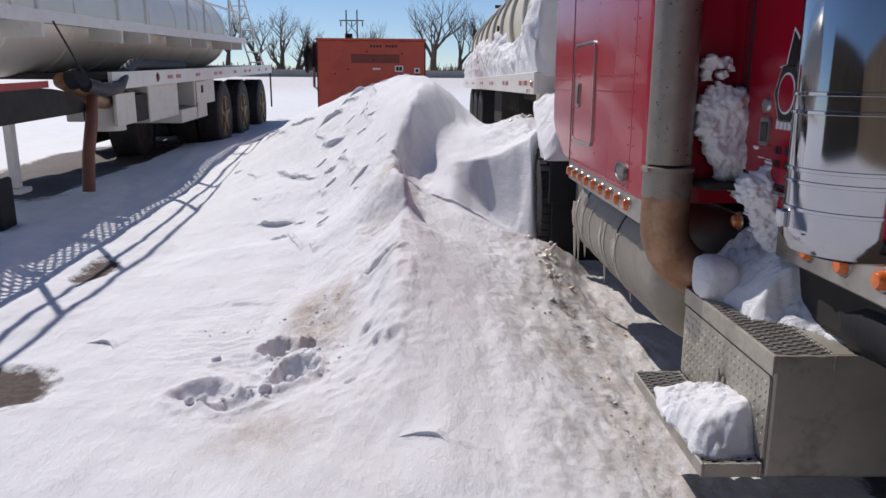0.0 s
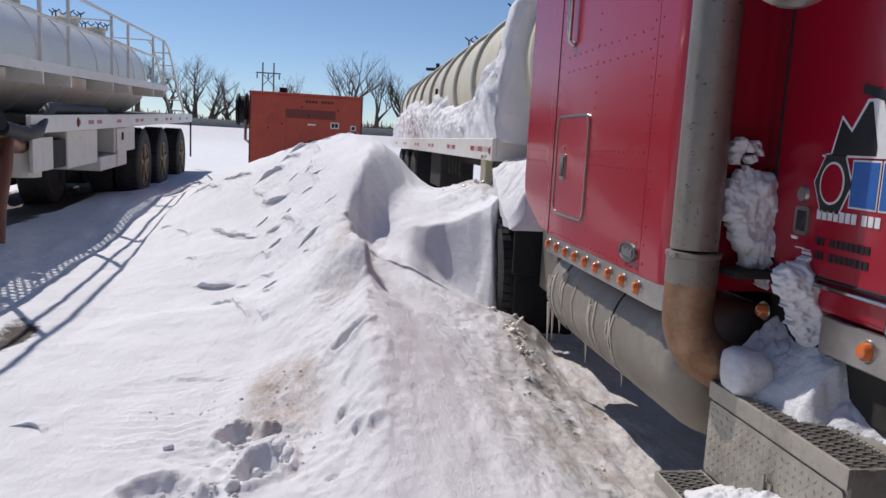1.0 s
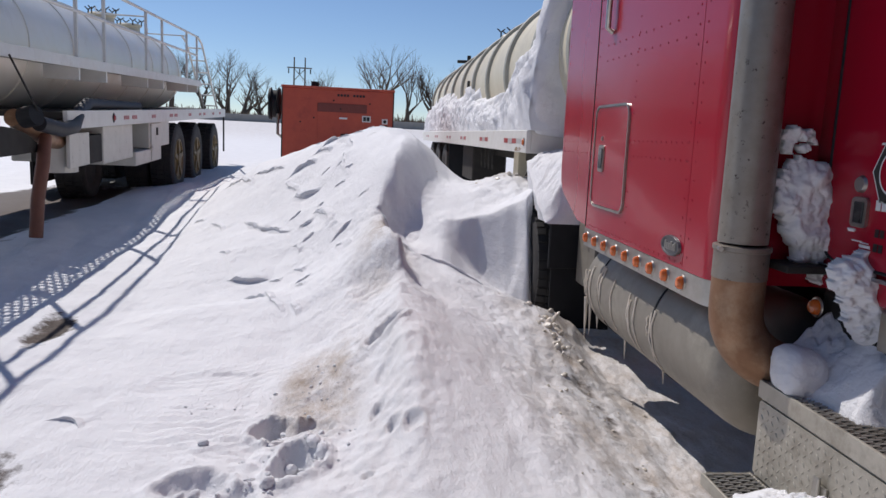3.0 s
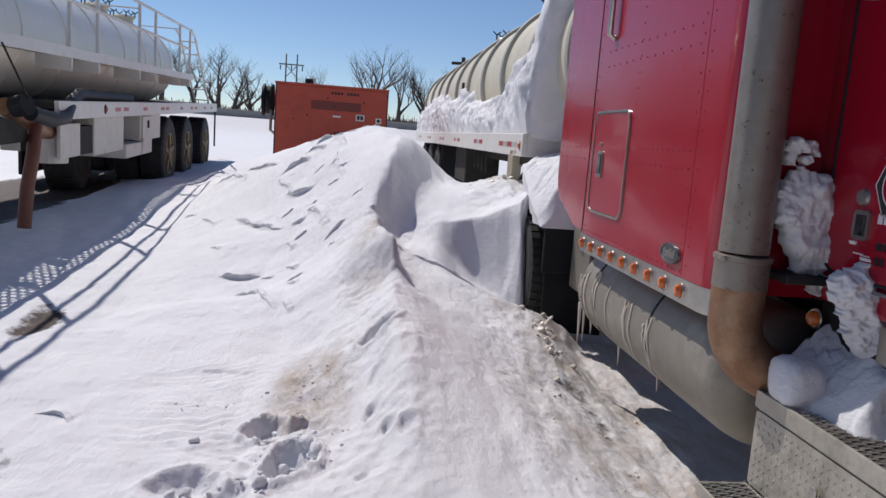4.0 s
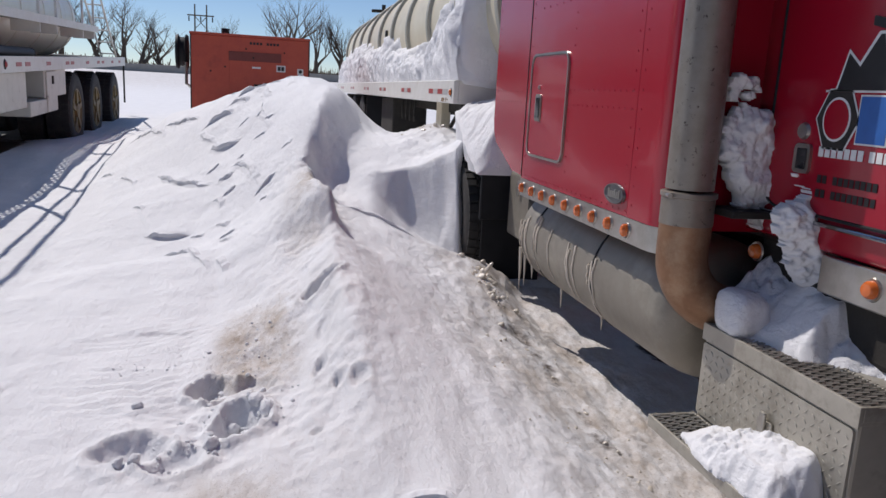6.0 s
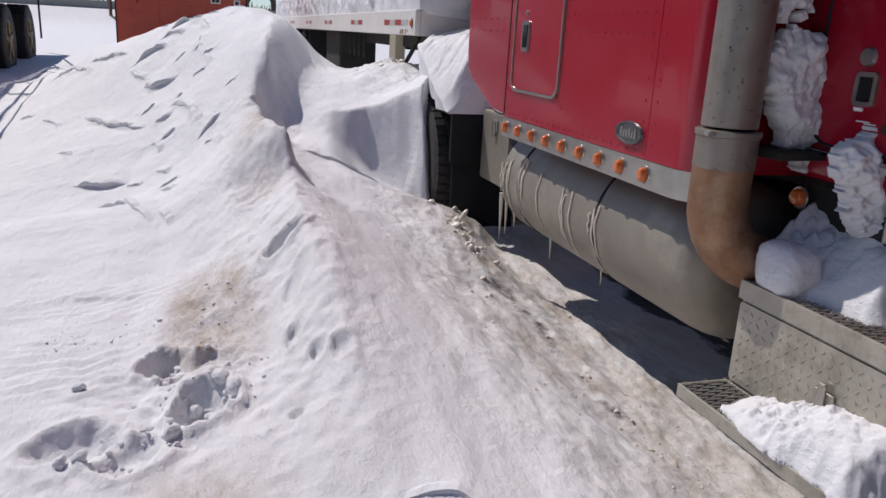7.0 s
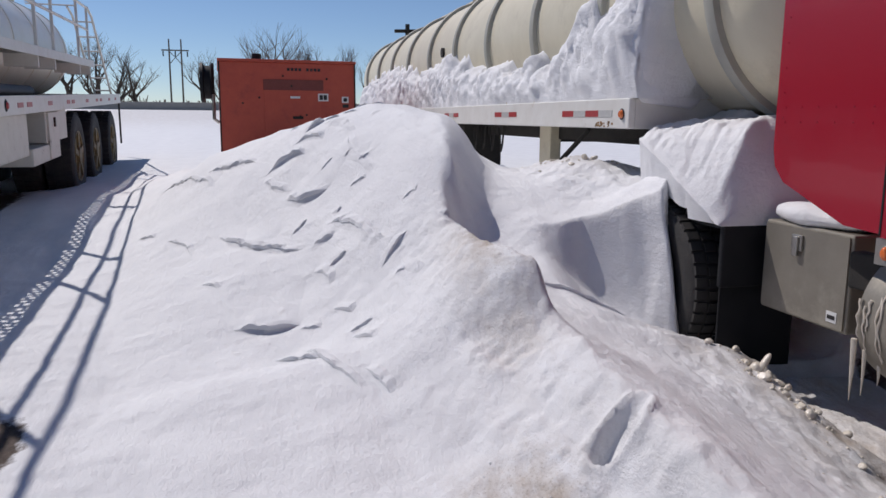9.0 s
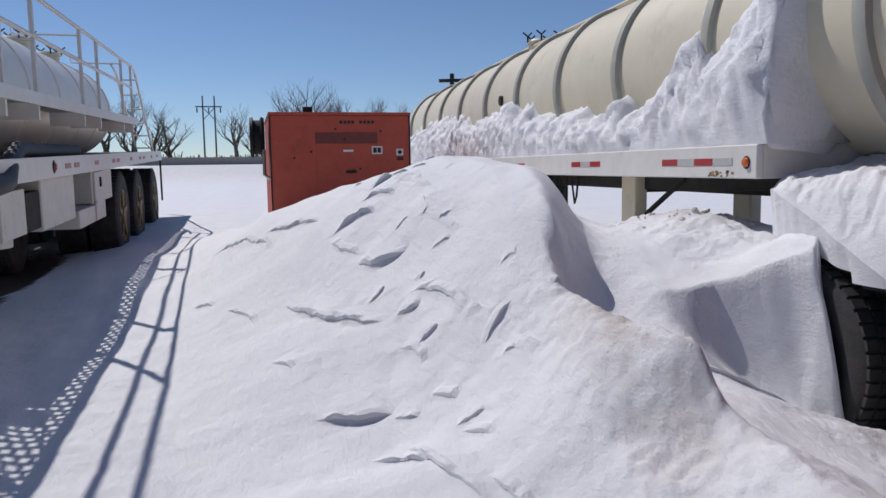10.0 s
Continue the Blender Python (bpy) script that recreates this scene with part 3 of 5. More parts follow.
def build_ground():
    gx = axis_steps(-3.2, 1.5, 0.0155, -600, 600)
    gy = axis_steps(2.2, 11.0, 0.0155, -200, 1500)
    X, Y = np.meshgrid(gx, gy)
    x, y = X.ravel(), Y.ravel()
    h = ground_detail(x, y, drift_height(x, y))
    nx, ny = len(gx), len(gy)
    co = np.column_stack((x, y, h)).astype(np.float32)
    i = (np.arange(ny - 1)[:, None] * nx + np.arange(nx - 1)[None, :]).ravel()
    quads = np.column_stack((i, i + 1, i + nx + 1, i + nx)).astype(np.int32)
    me = bpy.data.meshes.new("ground")
    me.vertices.add(len(co))
    me.vertices.foreach_set("co", co.ravel())
    me.loops.add(quads.size)
    me.loops.foreach_set("vertex_index", quads.ravel())
    me.polygons.add(len(quads))
    me.polygons.foreach_set("loop_start", np.arange(0, quads.size, 4, dtype=np.int32))
    me.polygons.foreach_set("use_smooth", np.ones(len(quads), dtype=bool))
    me.update(calc_edges=True)
    # dirt along the truck, bare soil under the parked trailer and at the near edge
    dirt = 0.85 * smooth(0.35, 1.05, x + 0.03 * (5 - y) + 0.4 * fbm(x * 2.0, y * 0.9, 60)) * smooth(7.0, 6.1, y) * smooth(2.4, 1.2, x) * smooth(-1, 2, y)
    dirt = np.maximum(dirt, 1.0 * np.exp(-(((x + 0.66) / 0.25) ** 4 + ((y - 4.8) / 0.6) ** 4)))
    dirt = np.maximum(dirt, 0.6 * np.exp(-(((x + 0.36) / 0.16) ** 2 + ((y - 6.05) / 0.3) ** 2)))
    dirt = np.maximum(dirt, 0.18 * np.exp(-((x + 0.25) / 0.5) ** 2) * smooth(2.2, 3.0, y) * smooth(6.8, 5.6, y))
    dirt = np.maximum(dirt, 1.0 * np.exp(-(((x + 0.24) / 0.2) ** 2 + ((y - 6.7) / 0.6) ** 2)))
    dirt = np.maximum(dirt, 0.75 * np.exp(-(((x + 0.72) / 0.28) ** 2 + ((y - 3.25) / 0.3) ** 2)))
    dirt = np.maximum(dirt, 0.8 * np.exp(-(((x - 1.15) / 0.3) ** 2 + ((y - 8.7) / 0.5) ** 2)))
    dirt = np.maximum(dirt, 0.45 * smooth(34, 50, y))
    bare = bare_shade_mask(x, y)
    for name, val in (("dirt", dirt), ("bare", bare)):
        a = me.attributes.new(name, "FLOAT", "POINT")
        a.data.foreach_set("value", val.astype(np.float32))
    me.materials.append(SNOW_GROUND)
    return tagged(new("ground", me), "wind-drifted snow with dirty icy slush and bare soil", "snow", kind="structure")


def crust_lips():
    """Thin broken plates of wind crust that stand up from the drift along its cracks."""
    for index, ((a, b), (bend, height)) in enumerate(list(LIPS.items())):
        verts, faces = [], []
        a_, b_ = np.array(a), np.array(b)
        length = np.linalg.norm(b_ - a_)
        d = (b_ - a_) / length
        nrm = np.array((-d[1], d[0]))
        if nrm[1] - 0.3 * nrm[0] < 0:
            nrm = -nrm
        n = max(8, int(length / 0.02))
        u = np.linspace(0.02, 0.98, n)
        mid = a_ + np.outer(u, b_ - a_)
        off = bend * 4 * u * (1 - u) + 0.035 * length * fbm(mid[:, 0] * 5, mid[:, 1] * 5, 31, 2) + 0.005 * fbm(u * length * 30, u * 0, 32 + index, 2)
        taper = (smooth(0, 0.25, u) * smooth(1, 0.75, u)) * (0.75 + 0.6 * fbm(u * length * 14, u * 0 + 3, 33, 2))
        line = mid + np.outer(off, nrm)
        lift = np.maximum(0.9 * height * taper, 0.001)
        rows = []
        for back, up, th in ((0.11, -0.006, 0), (0.045, 0.55, 0), (0.0, 1.0, 0), (-0.004, 0.55, 1), (0.03, -0.02, 1)):
            p = line + nrm * (back * (0.6 + 4 * height))
            z = ground_height(p[:, 0], p[:, 1])
            zz = z + (lift * up if not th else lift * up - 0.004) if up > 0 else z + up - 0.004
            rows.append(np.column_stack((p, zz)))
        base = 0
        for i in range(n):
            verts += [tuple(rw[i]) for rw in rows]
        for i in range(n - 1):
            for k in range(4):
                q = base + i * 5 + k
                faces.append((q, q + 1, q + 6, q + 5))
        me = bpy.data.meshes.new("crust_plate")
        me.from_pydata(verts, [], faces)
        me.materials.append(SNOW)
        new("crust_plate", me).parent = ground


def ground_height(x, y):
    return ground_detail(x, y, drift_height(x, y))


ground = build_ground()
crust_lips()


def lump(name, c, half, mat, parent=None, seed=0, rough=0.06, power=3.0, flat=True, label="", category="", tilt=(0, 0, 0), sub=4):
    """A lump of snow: a soft-cornered block with a noisy, crumbly surface, flat below."""
    bm = B()
    bmesh.ops.create_icosphere(bm, subdivisions=sub, radius=1.0)
    hx, hy, hz = half
    turn = Euler([radians(a) for a in tilt]).to_matrix()
    for v in bm.verts:
        d = v.co.copy()
        k = (abs(d.x) ** power + abs(d.y) ** power + abs(d.z) ** power) ** (-1 / power)
        p = Vector((d.x * k * hx, d.y * k * hy, d.z * k * hz))
        q = p + Vector((seed * 7.1, seed * 3.3, 0))
        n = noise.noise(q * 4) * 0.7 + noise.noise(q * 10) * 0.35 + (0.3 - abs(noise.noise(q * 21))) * 0.2 + noise.noise(q * 42) * 0.13 + noise.noise(q * 85) * 0.07
        p += d * n * rough
        if flat and p.z < -hz * 0.92:
            p.z = -hz * 0.92
        v.co = turn @ p + Vector(c)
    ob = part(name, bm, mat, parent, smooth=False)
    ob.data.shade_smooth()
    if label:
        tagged(ob, label, category or "snow")
    return ob


def ring_lathe(name, prof, m, mat, parent, seg=32, label=""):
    bm = B()
    lathe(bm, prof, m, seg)
    bmesh.ops.recalc_face_normals(bm, faces=bm.faces)
    return part(name, bm, mat, parent, label, True)


ALONG_Y = Matrix.Rotation(radians(-90), 4, "X")     # lathe axis along +y
ALONG_X = Matrix.Rotation(radians(90), 4, "Y")      # lathe axis along +x


BADGE = material("grey_badge_metal", (0.16, 0.16, 0.165), 0.4, 0.8, scale=20)

# ---- the red truck ----
truck = thing("semi_truck", "red semi truck with sleeper cab, parked in a deep snow drift", "truck")


def build_sleeper():
    bm = B()
    pts = [(1.0, 5.25), (3.4, 5.25), (3.4, 3.36), (1.14, 3.36)]
    for k in range(1, 9):
        a = radians(270 - 90 * k / 8)
        pts.append((1.14 + 0.14 * math.cos(a), 3.50 + 0.14 * math.sin(a)))
    extrude_poly(bm, pts, "z", 1.10, 3.7)
    slp = part("sleeper", bm, RED, truck, "glossy red riveted sleeper", True)
    bm = B()
    extrude_poly(bm, [(5.258, 1.115), (5.46, 1.125), (5.88, 1.285), (5.95, 1.36), (5.97, 1.45), (5.97, 3.7), (5.258, 3.7)], "x", 1.0, 1.03)
    ext = part("side_extender", bm, RED, truck)
    # hatch: gasket ring, panel and recessed paddle handle
    bm = B()
    outer, inner = rounded(4.545, 5.165, 1.255, 1.875, 0.07), rounded(4.558, 5.152, 1.268, 1.862, 0.06)
    vo = [bm.verts.new((0.988, u, v)) for u, v in outer]
    vi = [bm.verts.new((0.988, u, v)) for u, v in inner]
    wo = [bm.verts.new((1.004, u, v)) for u, v in outer]
    wi = [bm.verts.new((1.004, u, v)) for u, v in inner]
    n = len(vo)
    for k in range(n):
        j = (k + 1) % n
        bm.faces.new((vo[k], vo[j], vi[j], vi[k]))
        bm.faces.new((wo[k], wo[j], vo[j], vo[k]))
        bm.faces.new((vi[k], vi[j], wi[j], wi[k]))
    bmesh.ops.recalc_face_normals(bm, faces=bm.faces)
    hatch = part("luggage_hatch", extrude_poly(B(), rounded(4.560, 5.150, 1.270, 1.860, 0.058), "x", 0.994, 1.003), RED, slp)
    part("gasket", bm, BRIGHT, slp, "bright metal hatch trim")
    part("handle_plate", extrude_poly(B(), rounded(4.945, 5.045, 1.475, 1.635, 0.02), "x", 0.986, 0.996), BRIGHT, slp, "bright recessed paddle handle")
    part("paddle", box(B(), 0.981, 0.988, 4.965, 5.025, 1.495, 1.615, 0.003), GLASS_DARK, slp)
    ring_lathe("lock", [(0.002, 0), (0.012, 0), (0.012, 0.01), (0.002, 0.012)], Matrix.Translation((0.996, 5.0, 1.675)) @ Matrix.Rotation(radians(-90), 4, "Y"), BRIGHT, slp, 10)
    # upright grab handle high on the side
    part("grab_handle", sweep(B(), [(0.998, 4.97, 2.30), (0.965, 4.97, 2.32), (0.965, 4.97, 2.88), (0.998, 4.97, 2.9)], 0.017, 10), BRIGHT, slp, smooth=True)
    # seams and rivets
    part("seam", box(B(), 0.997, 1.002, 5.247, 5.256, 1.11, 3.69), BLACK, slp)
    part("seam", box(B(), 0.9985, 1.002, 3.70, 3.702, 1.11, 3.69), RED, slp)
    bm = B()
    spots = []
    for k in range(13):
        spots += [(3.76 + k * 0.063, 1.665), (3.76 + k * 0.063, 1.585)]
        spots += [(3.78 + k * 0.105, 2.14), (3.78 + k * 0.105, 2.23)]
    for k in range(24):
        spots += [(3.745, 1.16 + k * 0.085), (3.66, 1.16 + k * 0.085), (5.20, 1.16 + k * 0.085), (4.50, 1.22 + k * 0.085)]
    for k in range(23):
        spots.append((3.72 + k * 0.066, 1.125))
    spots += [(5.35 + 0.11 * k, 1.65) for k in range(6)] + [(5.35 + 0.11 * k, 1.58) for k in range(6)] + [(5.92, 1.6 + 0.12 * k) for k in range(15)]
    for y, z in spots:
        if not (4.55 < y < 5.16 and 1.25 < z < 1.88):
            bmesh.ops.create_icosphere(bm, subdivisions=1, radius=0.006, matrix=Matrix.Translation((0.999, y, z)) @ Matrix.Diagonal((0.6, 1, 1, 1)))
    tagged(part("rivet_rows", bm, RED, slp, smooth=True), kind="stuff")
    # oval maker's plate with plain bars instead of its lettering
    ov = Matrix.Translation((0.999, 3.83, 1.19)) @ Matrix.Rotation(radians(-90), 4, "Y") @ Matrix.Diagonal((0.5, 1.12, 1, 1))
    badge = ring_lathe("maker_badge", [(0.02, 0.008), (0.078, 0.008), (0.082, 0.014), (0.092, 0.014), (0.096, 0.0)], ov, BADGE, slp, 32, "oval metal maker's plate")
    for k in range(6):
        y = 3.885 - k * 0.022
        part("letter_bar", box(B(), 0.986, 0.993, y - 0.006, y + 0.006, 1.17, 1.17 + (0.04 if k in (0, 3, 5) else 0.03), 0.001), BRIGHT, badge)
    return slp


slp = build_sleeper()

# light strip under the sleeper with nine amber marker lights
bm = B()
pts = [(1.003, 5.27), (1.03, 5.27), (1.03, 3.52), (1.16, 3.40), (1.15, 3.37)]
for k in range(0, 6):
    a = radians(262 - 82 * k / 5)
    pts.append((1.15 + 0.147 * math.cos(a), 3.515 + 0.147 * math.sin(a)))
extrude_poly(bm, pts, "z", 0.985, 1.097)
skirt = part("light_strip", bm, BRIGHT, truck, "dull bright metal light strip", True)
for k in range(9):
    y = 3.69 + k * 0.189
    m = Matrix.Translation((1.003, y, 1.04)) @ Matrix.Rotation(radians(-90), 4, "Y")
    lamp = ring_lathe("marker_light", [(0.01, 0.004), (0.03, 0.004), (0.036, 0.006), (0.039, 0.0)], m, BRIGHT, skirt, 20)
    ring_lathe("lens", [(0.004, 0.03), (0.018, 0.028), (0.025, 0.02), (0.027, 0.002)], m @ Matrix.Diagonal((1.15, 0.8, 1, 1)), AMBER, lamp, 18, "amber lens")

# fuel tank with domed ends and straps, ice hanging from it
bm = B()
lathe(bm, [(0.05, 0.0), (0.16, 0.012), (0.24, 0.035), (0.29, 0.065), (0.315, 0.10), (0.325, 0.15), (0.33, 0.21), (0.33, 1.98), (0.318, 2.03), (0.28, 2.055), (0.05, 2.065)],
      Matrix.Translation((1.40, 3.38, 0.705)) @ ALONG_Y, 64)
tank = part("fuel_tank", bm, ALU, truck, "dusty aluminium fuel tank", True)
for y in (4.18, 5.12):
    ring_lathe("strap", [(0.329, -0.007), (0.334, -0.007), (0.334, 0.007), (0.329, 0.007)], Matrix.Translation((1.40, y, 0.705)) @ ALONG_Y, BLACK, truck, 64)
rng = random.Random(4)
for k in range(15):
    y = rng.choice((5.40, 5.30, 5.10, 4.85, 4.5, 4.2)) + rng.uniform(-0.07, 0.07)
    a0, a1 = rng.uniform(8, 30), rng.uniform(-55, -5)
    pts, rs = [], []
    for j in range(10):
        a = radians(a0 + (a1 - a0) * j / 9)
        pts.append((1.40 - 0.333 * math.cos(a), y + 0.006 * math.sin(j * 1.7 + k), 0.705 + 0.333 * math.sin(a)))
        rs.append(0.0075 * (1 - 0.65 * j / 9) * rng.uniform(0.7, 1.3))
    part("ice_streak", sweep(B(), pts, rs, 6), ICE, tank, smooth=True)
for y, zt, zb, r in ((5.38, 0.56, 0.34, 0.010), (5.43, 0.60, 0.30, 0.014), (4.86, 0.46, 0.33, 0.008), (5.33, 0.5, 0.40, 0.009), (4.3, 0.44, 0.36, 0.006)):
    x = 1.40 - math.sqrt(max(0.0, 0.333 ** 2 - (zt - 0.705) ** 2)) + 0.012
    part("icicle", sweep(B(), [(x, y, zt), (x + 0.004, y, (zt + zb) / 2), (x + 0.006, y + 0.004, zb)], [r, r * 0.7, 0.0015], 8), ICE, tank, smooth=True)

# exhaust stack with clamp and elbow
part("exhaust_pipe", sweep(B(), [(1.06, 3.29, 4.3), (1.06, 3.29, 1.285)], 0.096, 40), STEEL, truck, "soot-specked steel exhaust stack", True)
ring_lathe("clamp", [(0.097, -0.07), (0.106, -0.068), (0.106, 0.04), (0.112, 0.045), (0.112, 0.062), (0.098, 0.066)], Matrix.Translation((1.06, 3.29, 1.21)), STEEL, truck, 40)
part("clamp_bolt", cyl(B(), (0.945, 3.23, 1.262), (0.965, 3.30, 1.262), 0.010, 8), BRIGHT, truck)
elbow = [(1.06, 3.29, 1.15), (1.06, 3.29, 1.02)]
for k in range(1, 9):
    a = radians(75 * k / 8)
    elbow.append((1.06 + 0.24 * (1 - math.cos(a)), 3.29 - 0.03 * (1 - math.cos(a)), 1.02 - 0.24 * math.sin(a)))
elbow += [(1.42, 3.25, 0.70), (1.9, 3.2, 0.62)]
part("exhaust_elbow", sweep(B(), elbow, 0.104, 40), RUST, truck, "heat-browned exhaust elbow", True)


# battery box with checker-plate cover and tread steps
def tread(parent, x0, x1, y0, y1, z):
    """Serrated open grip tread: rows of raised diamond loops over a dark pan."""
    part("tread_pan", box(B(), x0 + 0.012, x1 - 0.012, y0 + 0.012, y1 - 0.012, z - 0.018, z - 0.012), DARK, parent)
    bm = B()
    nx, ny = max(2, round((x1 - x0) / 0.042)), round((y1 - y0) / 0.034)
    for i in range(nx):
        for j in range(ny):
            cx, cy = x0 + (i + 0.5) * (x1 - x0) / nx, y0 + (j + (0.25 if i % 2 else 0.75)) * (y1 - y0) / ny
            for s in (-1, 1):
                a, b = Vector((cx - 0.019, cy, z - 0.006)), Vector((cx + 0.019, cy + s * 0.013, z))
                cyl(bm, a, b, 0.0036, 4)
    part("tread_grip", bm, TREAD, parent)
    bm = B()
    for q in ((x0, x0 + 0.012, y0, y1), (x1 - 0.012, x1, y0, y1), (x0 + 0.012, x1 - 0.012, y0, y0 + 0.012), (x0 + 0.012, x1 - 0.012, y1 - 0.012, y1)):
        box(bm, *q, z - 0.05, z, 0.003)
    part("tread_frame", bm, TREAD, parent)


sbox = part("step_box", box(B(), 1.158, 2.15, 2.345, 3.2, 0.305, 0.70, 0.012), TREAD, truck, "dusty aluminium battery box")
part("cover", extrude_poly(B(), rounded(2.352, 3.192, 0.37, 0.672, 0.015), "x", 1.149, 1.157), TREAD, sbox)
bm = B()
for i in range(22):
    for j in range(9):
        y, z = 2.375 + i * 0.0375, 0.39 + j * 0.0315
        if abs(y - 2.745) < 0.05 and abs(z - 0.485) < 0.07:
            continue
        bmesh.ops.create_icosphere(bm, subdivisions=1, radius=0.013, matrix=Matrix.Translation((1.1485, y, z)) @ Matrix.Rotation(radians(45 if (i + j) % 2 else -45), 4, "X") @ Matrix.Diagonal((0.22, 0.28, 1, 1)))
tagged(part("checker_pattern", bm, TREAD, sbox, smooth=True), kind="stuff")
tread(sbox, 1.15, 1.36, 2.335, 3.205, 0.752)
part("lid_edge", box(B(), 1.146, 1.153, 2.335, 3.205, 0.682, 0.752, 0.002), TREAD, sbox)
part("lid_edge", box(B(), 1.153, 2.15, 2.337, 2.347, 0.69, 0.752, 0.002), TREAD, sbox)
part("lid_top", box(B(), 1.362, 2.15, 2.36, 3.2, 0.72, 0.748, 0.003), TREAD, sbox)
part("latch_plate", box(B(), 1.136, 1.149, 2.705, 2.785, 0.435, 0.53, 0.004), BRIGHT, sbox, "bright draw latch")
part("latch_lever", box(B(), 1.122, 1.137, 2.73, 2.762, 0.445, 0.56, 0.005), BRIGHT, sbox)
ring_lathe("filler_cap", [(0.004, 0.014), (0.024, 0.013), (0.027, 0.0)], Matrix.Translation((1.62, 2.344, 0.585)) @ Matrix.Rotation(radians(90), 4, "X"), GREEN, sbox, 20, "green plastic cap")
stp = part("lower_step", box(B(), 0.955, 1.15, 2.36, 3.185, 0.305, 0.318, 0.003), TREAD, truck, "tread-plate lower step")
tread(stp, 0.94, 1.15, 2.345, 3.2, 0.362)

def dual_tyre(parent, x, y, z, r, w, mat=RUBBER, rim=None, side=-1):
    """One tyre with shoulder profile and tread blocks; side: where its face looks along x."""
    m = Matrix.Translation((x, y, z)) @ ALONG_X
    hw = w / 2
    wheel = ring_lathe("wheel", [(r * 0.56, -hw * 0.8), (r * 0.62, -hw * 0.95), (r * 0.8, -hw * 1.02), (r * 0.93, -hw * 0.98), (r * 0.985, -hw * 0.86), (r, -hw * 0.7), (r, hw * 0.7),
                                 (r * 0.985, hw * 0.86), (r * 0.93, hw * 0.98), (r * 0.8, hw * 1.02), (r * 0.62, hw * 0.95), (r * 0.56, hw * 0.8)], m, mat, parent, 48)
    bm = B()
    for k in range(44):
        a = 2 * math.pi * k / 44
        for s in (-0.55, 0.0, 0.55):
            c = Matrix.Translation((x + s * hw * 1.15, y, z)) @ Matrix.Rotation(a + 0.03 * s, 4, "X") @ Matrix.Translation((0, 0, r + 0.004))
            bmesh.ops.create_cube(bm, size=1.0, matrix=c @ Matrix.Diagonal((hw * 0.5, r * 0.105, 0.02, 1)))
    part("tread", bm, mat, wheel)
    if rim:
        f = side * hw
        ring_lathe("rim", [(r * 0.57, 0.0), (r * 0.60, 0.03), (r * 0.56, 0.03), (r * 0.50, -0.05), (r * 0.30, -0.10), (r * 0.22, -0.04), (r * 0.20, 0.05), (r * 0.05, 0.06)],
                   Matrix.Translation((x + f * 0.85, y, z)) @ Matrix.Rotation(radians(90 * side), 4, "Y"), rim, wheel, 32)
        for k in range(5):
            a = 2 * math.pi * k / 5
            sp = B()
            box(sp, -0.02, 0.02, -0.035 * r / 0.5, 0.035 * r / 0.5, r * 0.2, r * 0.56, 0.006)
            sp.transform(Matrix.Translation((x + f * 0.93, y, z)) @ Matrix.Rotation(a, 4, "X"))
            part("spoke", sp, rim, wheel)
    return wheel


# cab with door, decals and skirt
cabp = part("cab", box(B(), 1.31, 3.2, 1.55, 3.30, 1.13, 3.4, 0.03, 3), RED, truck, "red cab", True)
dpts = rounded(1.75, 3.15, 1.255, 3.3, 0.10, 8)
part("cab_door", extrude_poly(B(), dpts, "x", 1.298, 1.3125), RED, cabp, "red cab door")
bm = B()
sweep(bm, [(1.297, y, z) for y, z in dpts] + [(1.297, *dpts[0])], 0.006, 6, caps=False)
part("door_seal", bm, BLACK, cabp, smooth=True)
bm = B()
sweep(bm, [(1.290, y * 1.0 + (0.008 if y > 2.5 else -0.008), z + (-0.006 if z < 2 else 0.006)) for y, z in dpts[:27]], 0.004, 6)
part("door_edge_trim", bm, BRIGHT, cabp, smooth=True)
part("handle_plate", extrude_poly(B(), rounded(2.90, 2.985, 1.395, 1.50, 0.018), "x", 1.286, 1.299), BRIGHT, cabp, "bright recessed door handle")
part("paddle", box(B(), 1.281, 1.288, 2.915, 2.965, 1.41, 1.485, 0.003), GLASS_DARK, cabp)
ring_lathe("door_lock", [(0.003, 0.012), (0.026, 0.012), (0.032, 0.0)], Matrix.Translation((1.299, 2.958, 1.545)) @ Matrix.Rotation(radians(-90), 4, "Y"), BRIGHT, cabp, 20)
bm = B()
box(bm, 1.285, 1.31, 1.6, 3.22, 1.222, 1.238, 0.004)
part("door_sill_trim", bm, CHROME, cabp)
part("cab_skirt", box(B(), 1.30, 1.33, 1.55, 2.78, 0.995, 1.128, 0.006), BRIGHT, cabp, "bright metal cab skirt")
for y, z, x in ((2.10, 1.075, 1.30), (2.31, 1.07, 1.30), (2.53, 1.065, 1.30), (1.88, 1.08, 1.30), (3.15, 1.06, 1.31)):
    m = Matrix.Translation((x, y, z)) @ Matrix.Rotation(radians(-90), 4, "Y")
    lamp = ring_lathe("marker_light", [(0.01, 0.004), (0.032, 0.004), (0.038, 0.006), (0.041, 0.0)], m, BRIGHT, cabp, 20)
    ring_lathe("lens", [(0.004, 0.03), (0.022, 0.027), (0.029, 0.018), (0.031, 0.002)], m, AMBER, lamp, 18, "amber lens")
# door emblem as plain shapes: a grey hexagon ring, blue blocks and a black pump shape, dark bars below
DX = 1.2968


def decal(name, pts, mat, lift=0.0, w=0.0016):
    return part(name, extrude_poly(B(), pts, "x", DX - lift - w, DX - lift), mat, cabp)


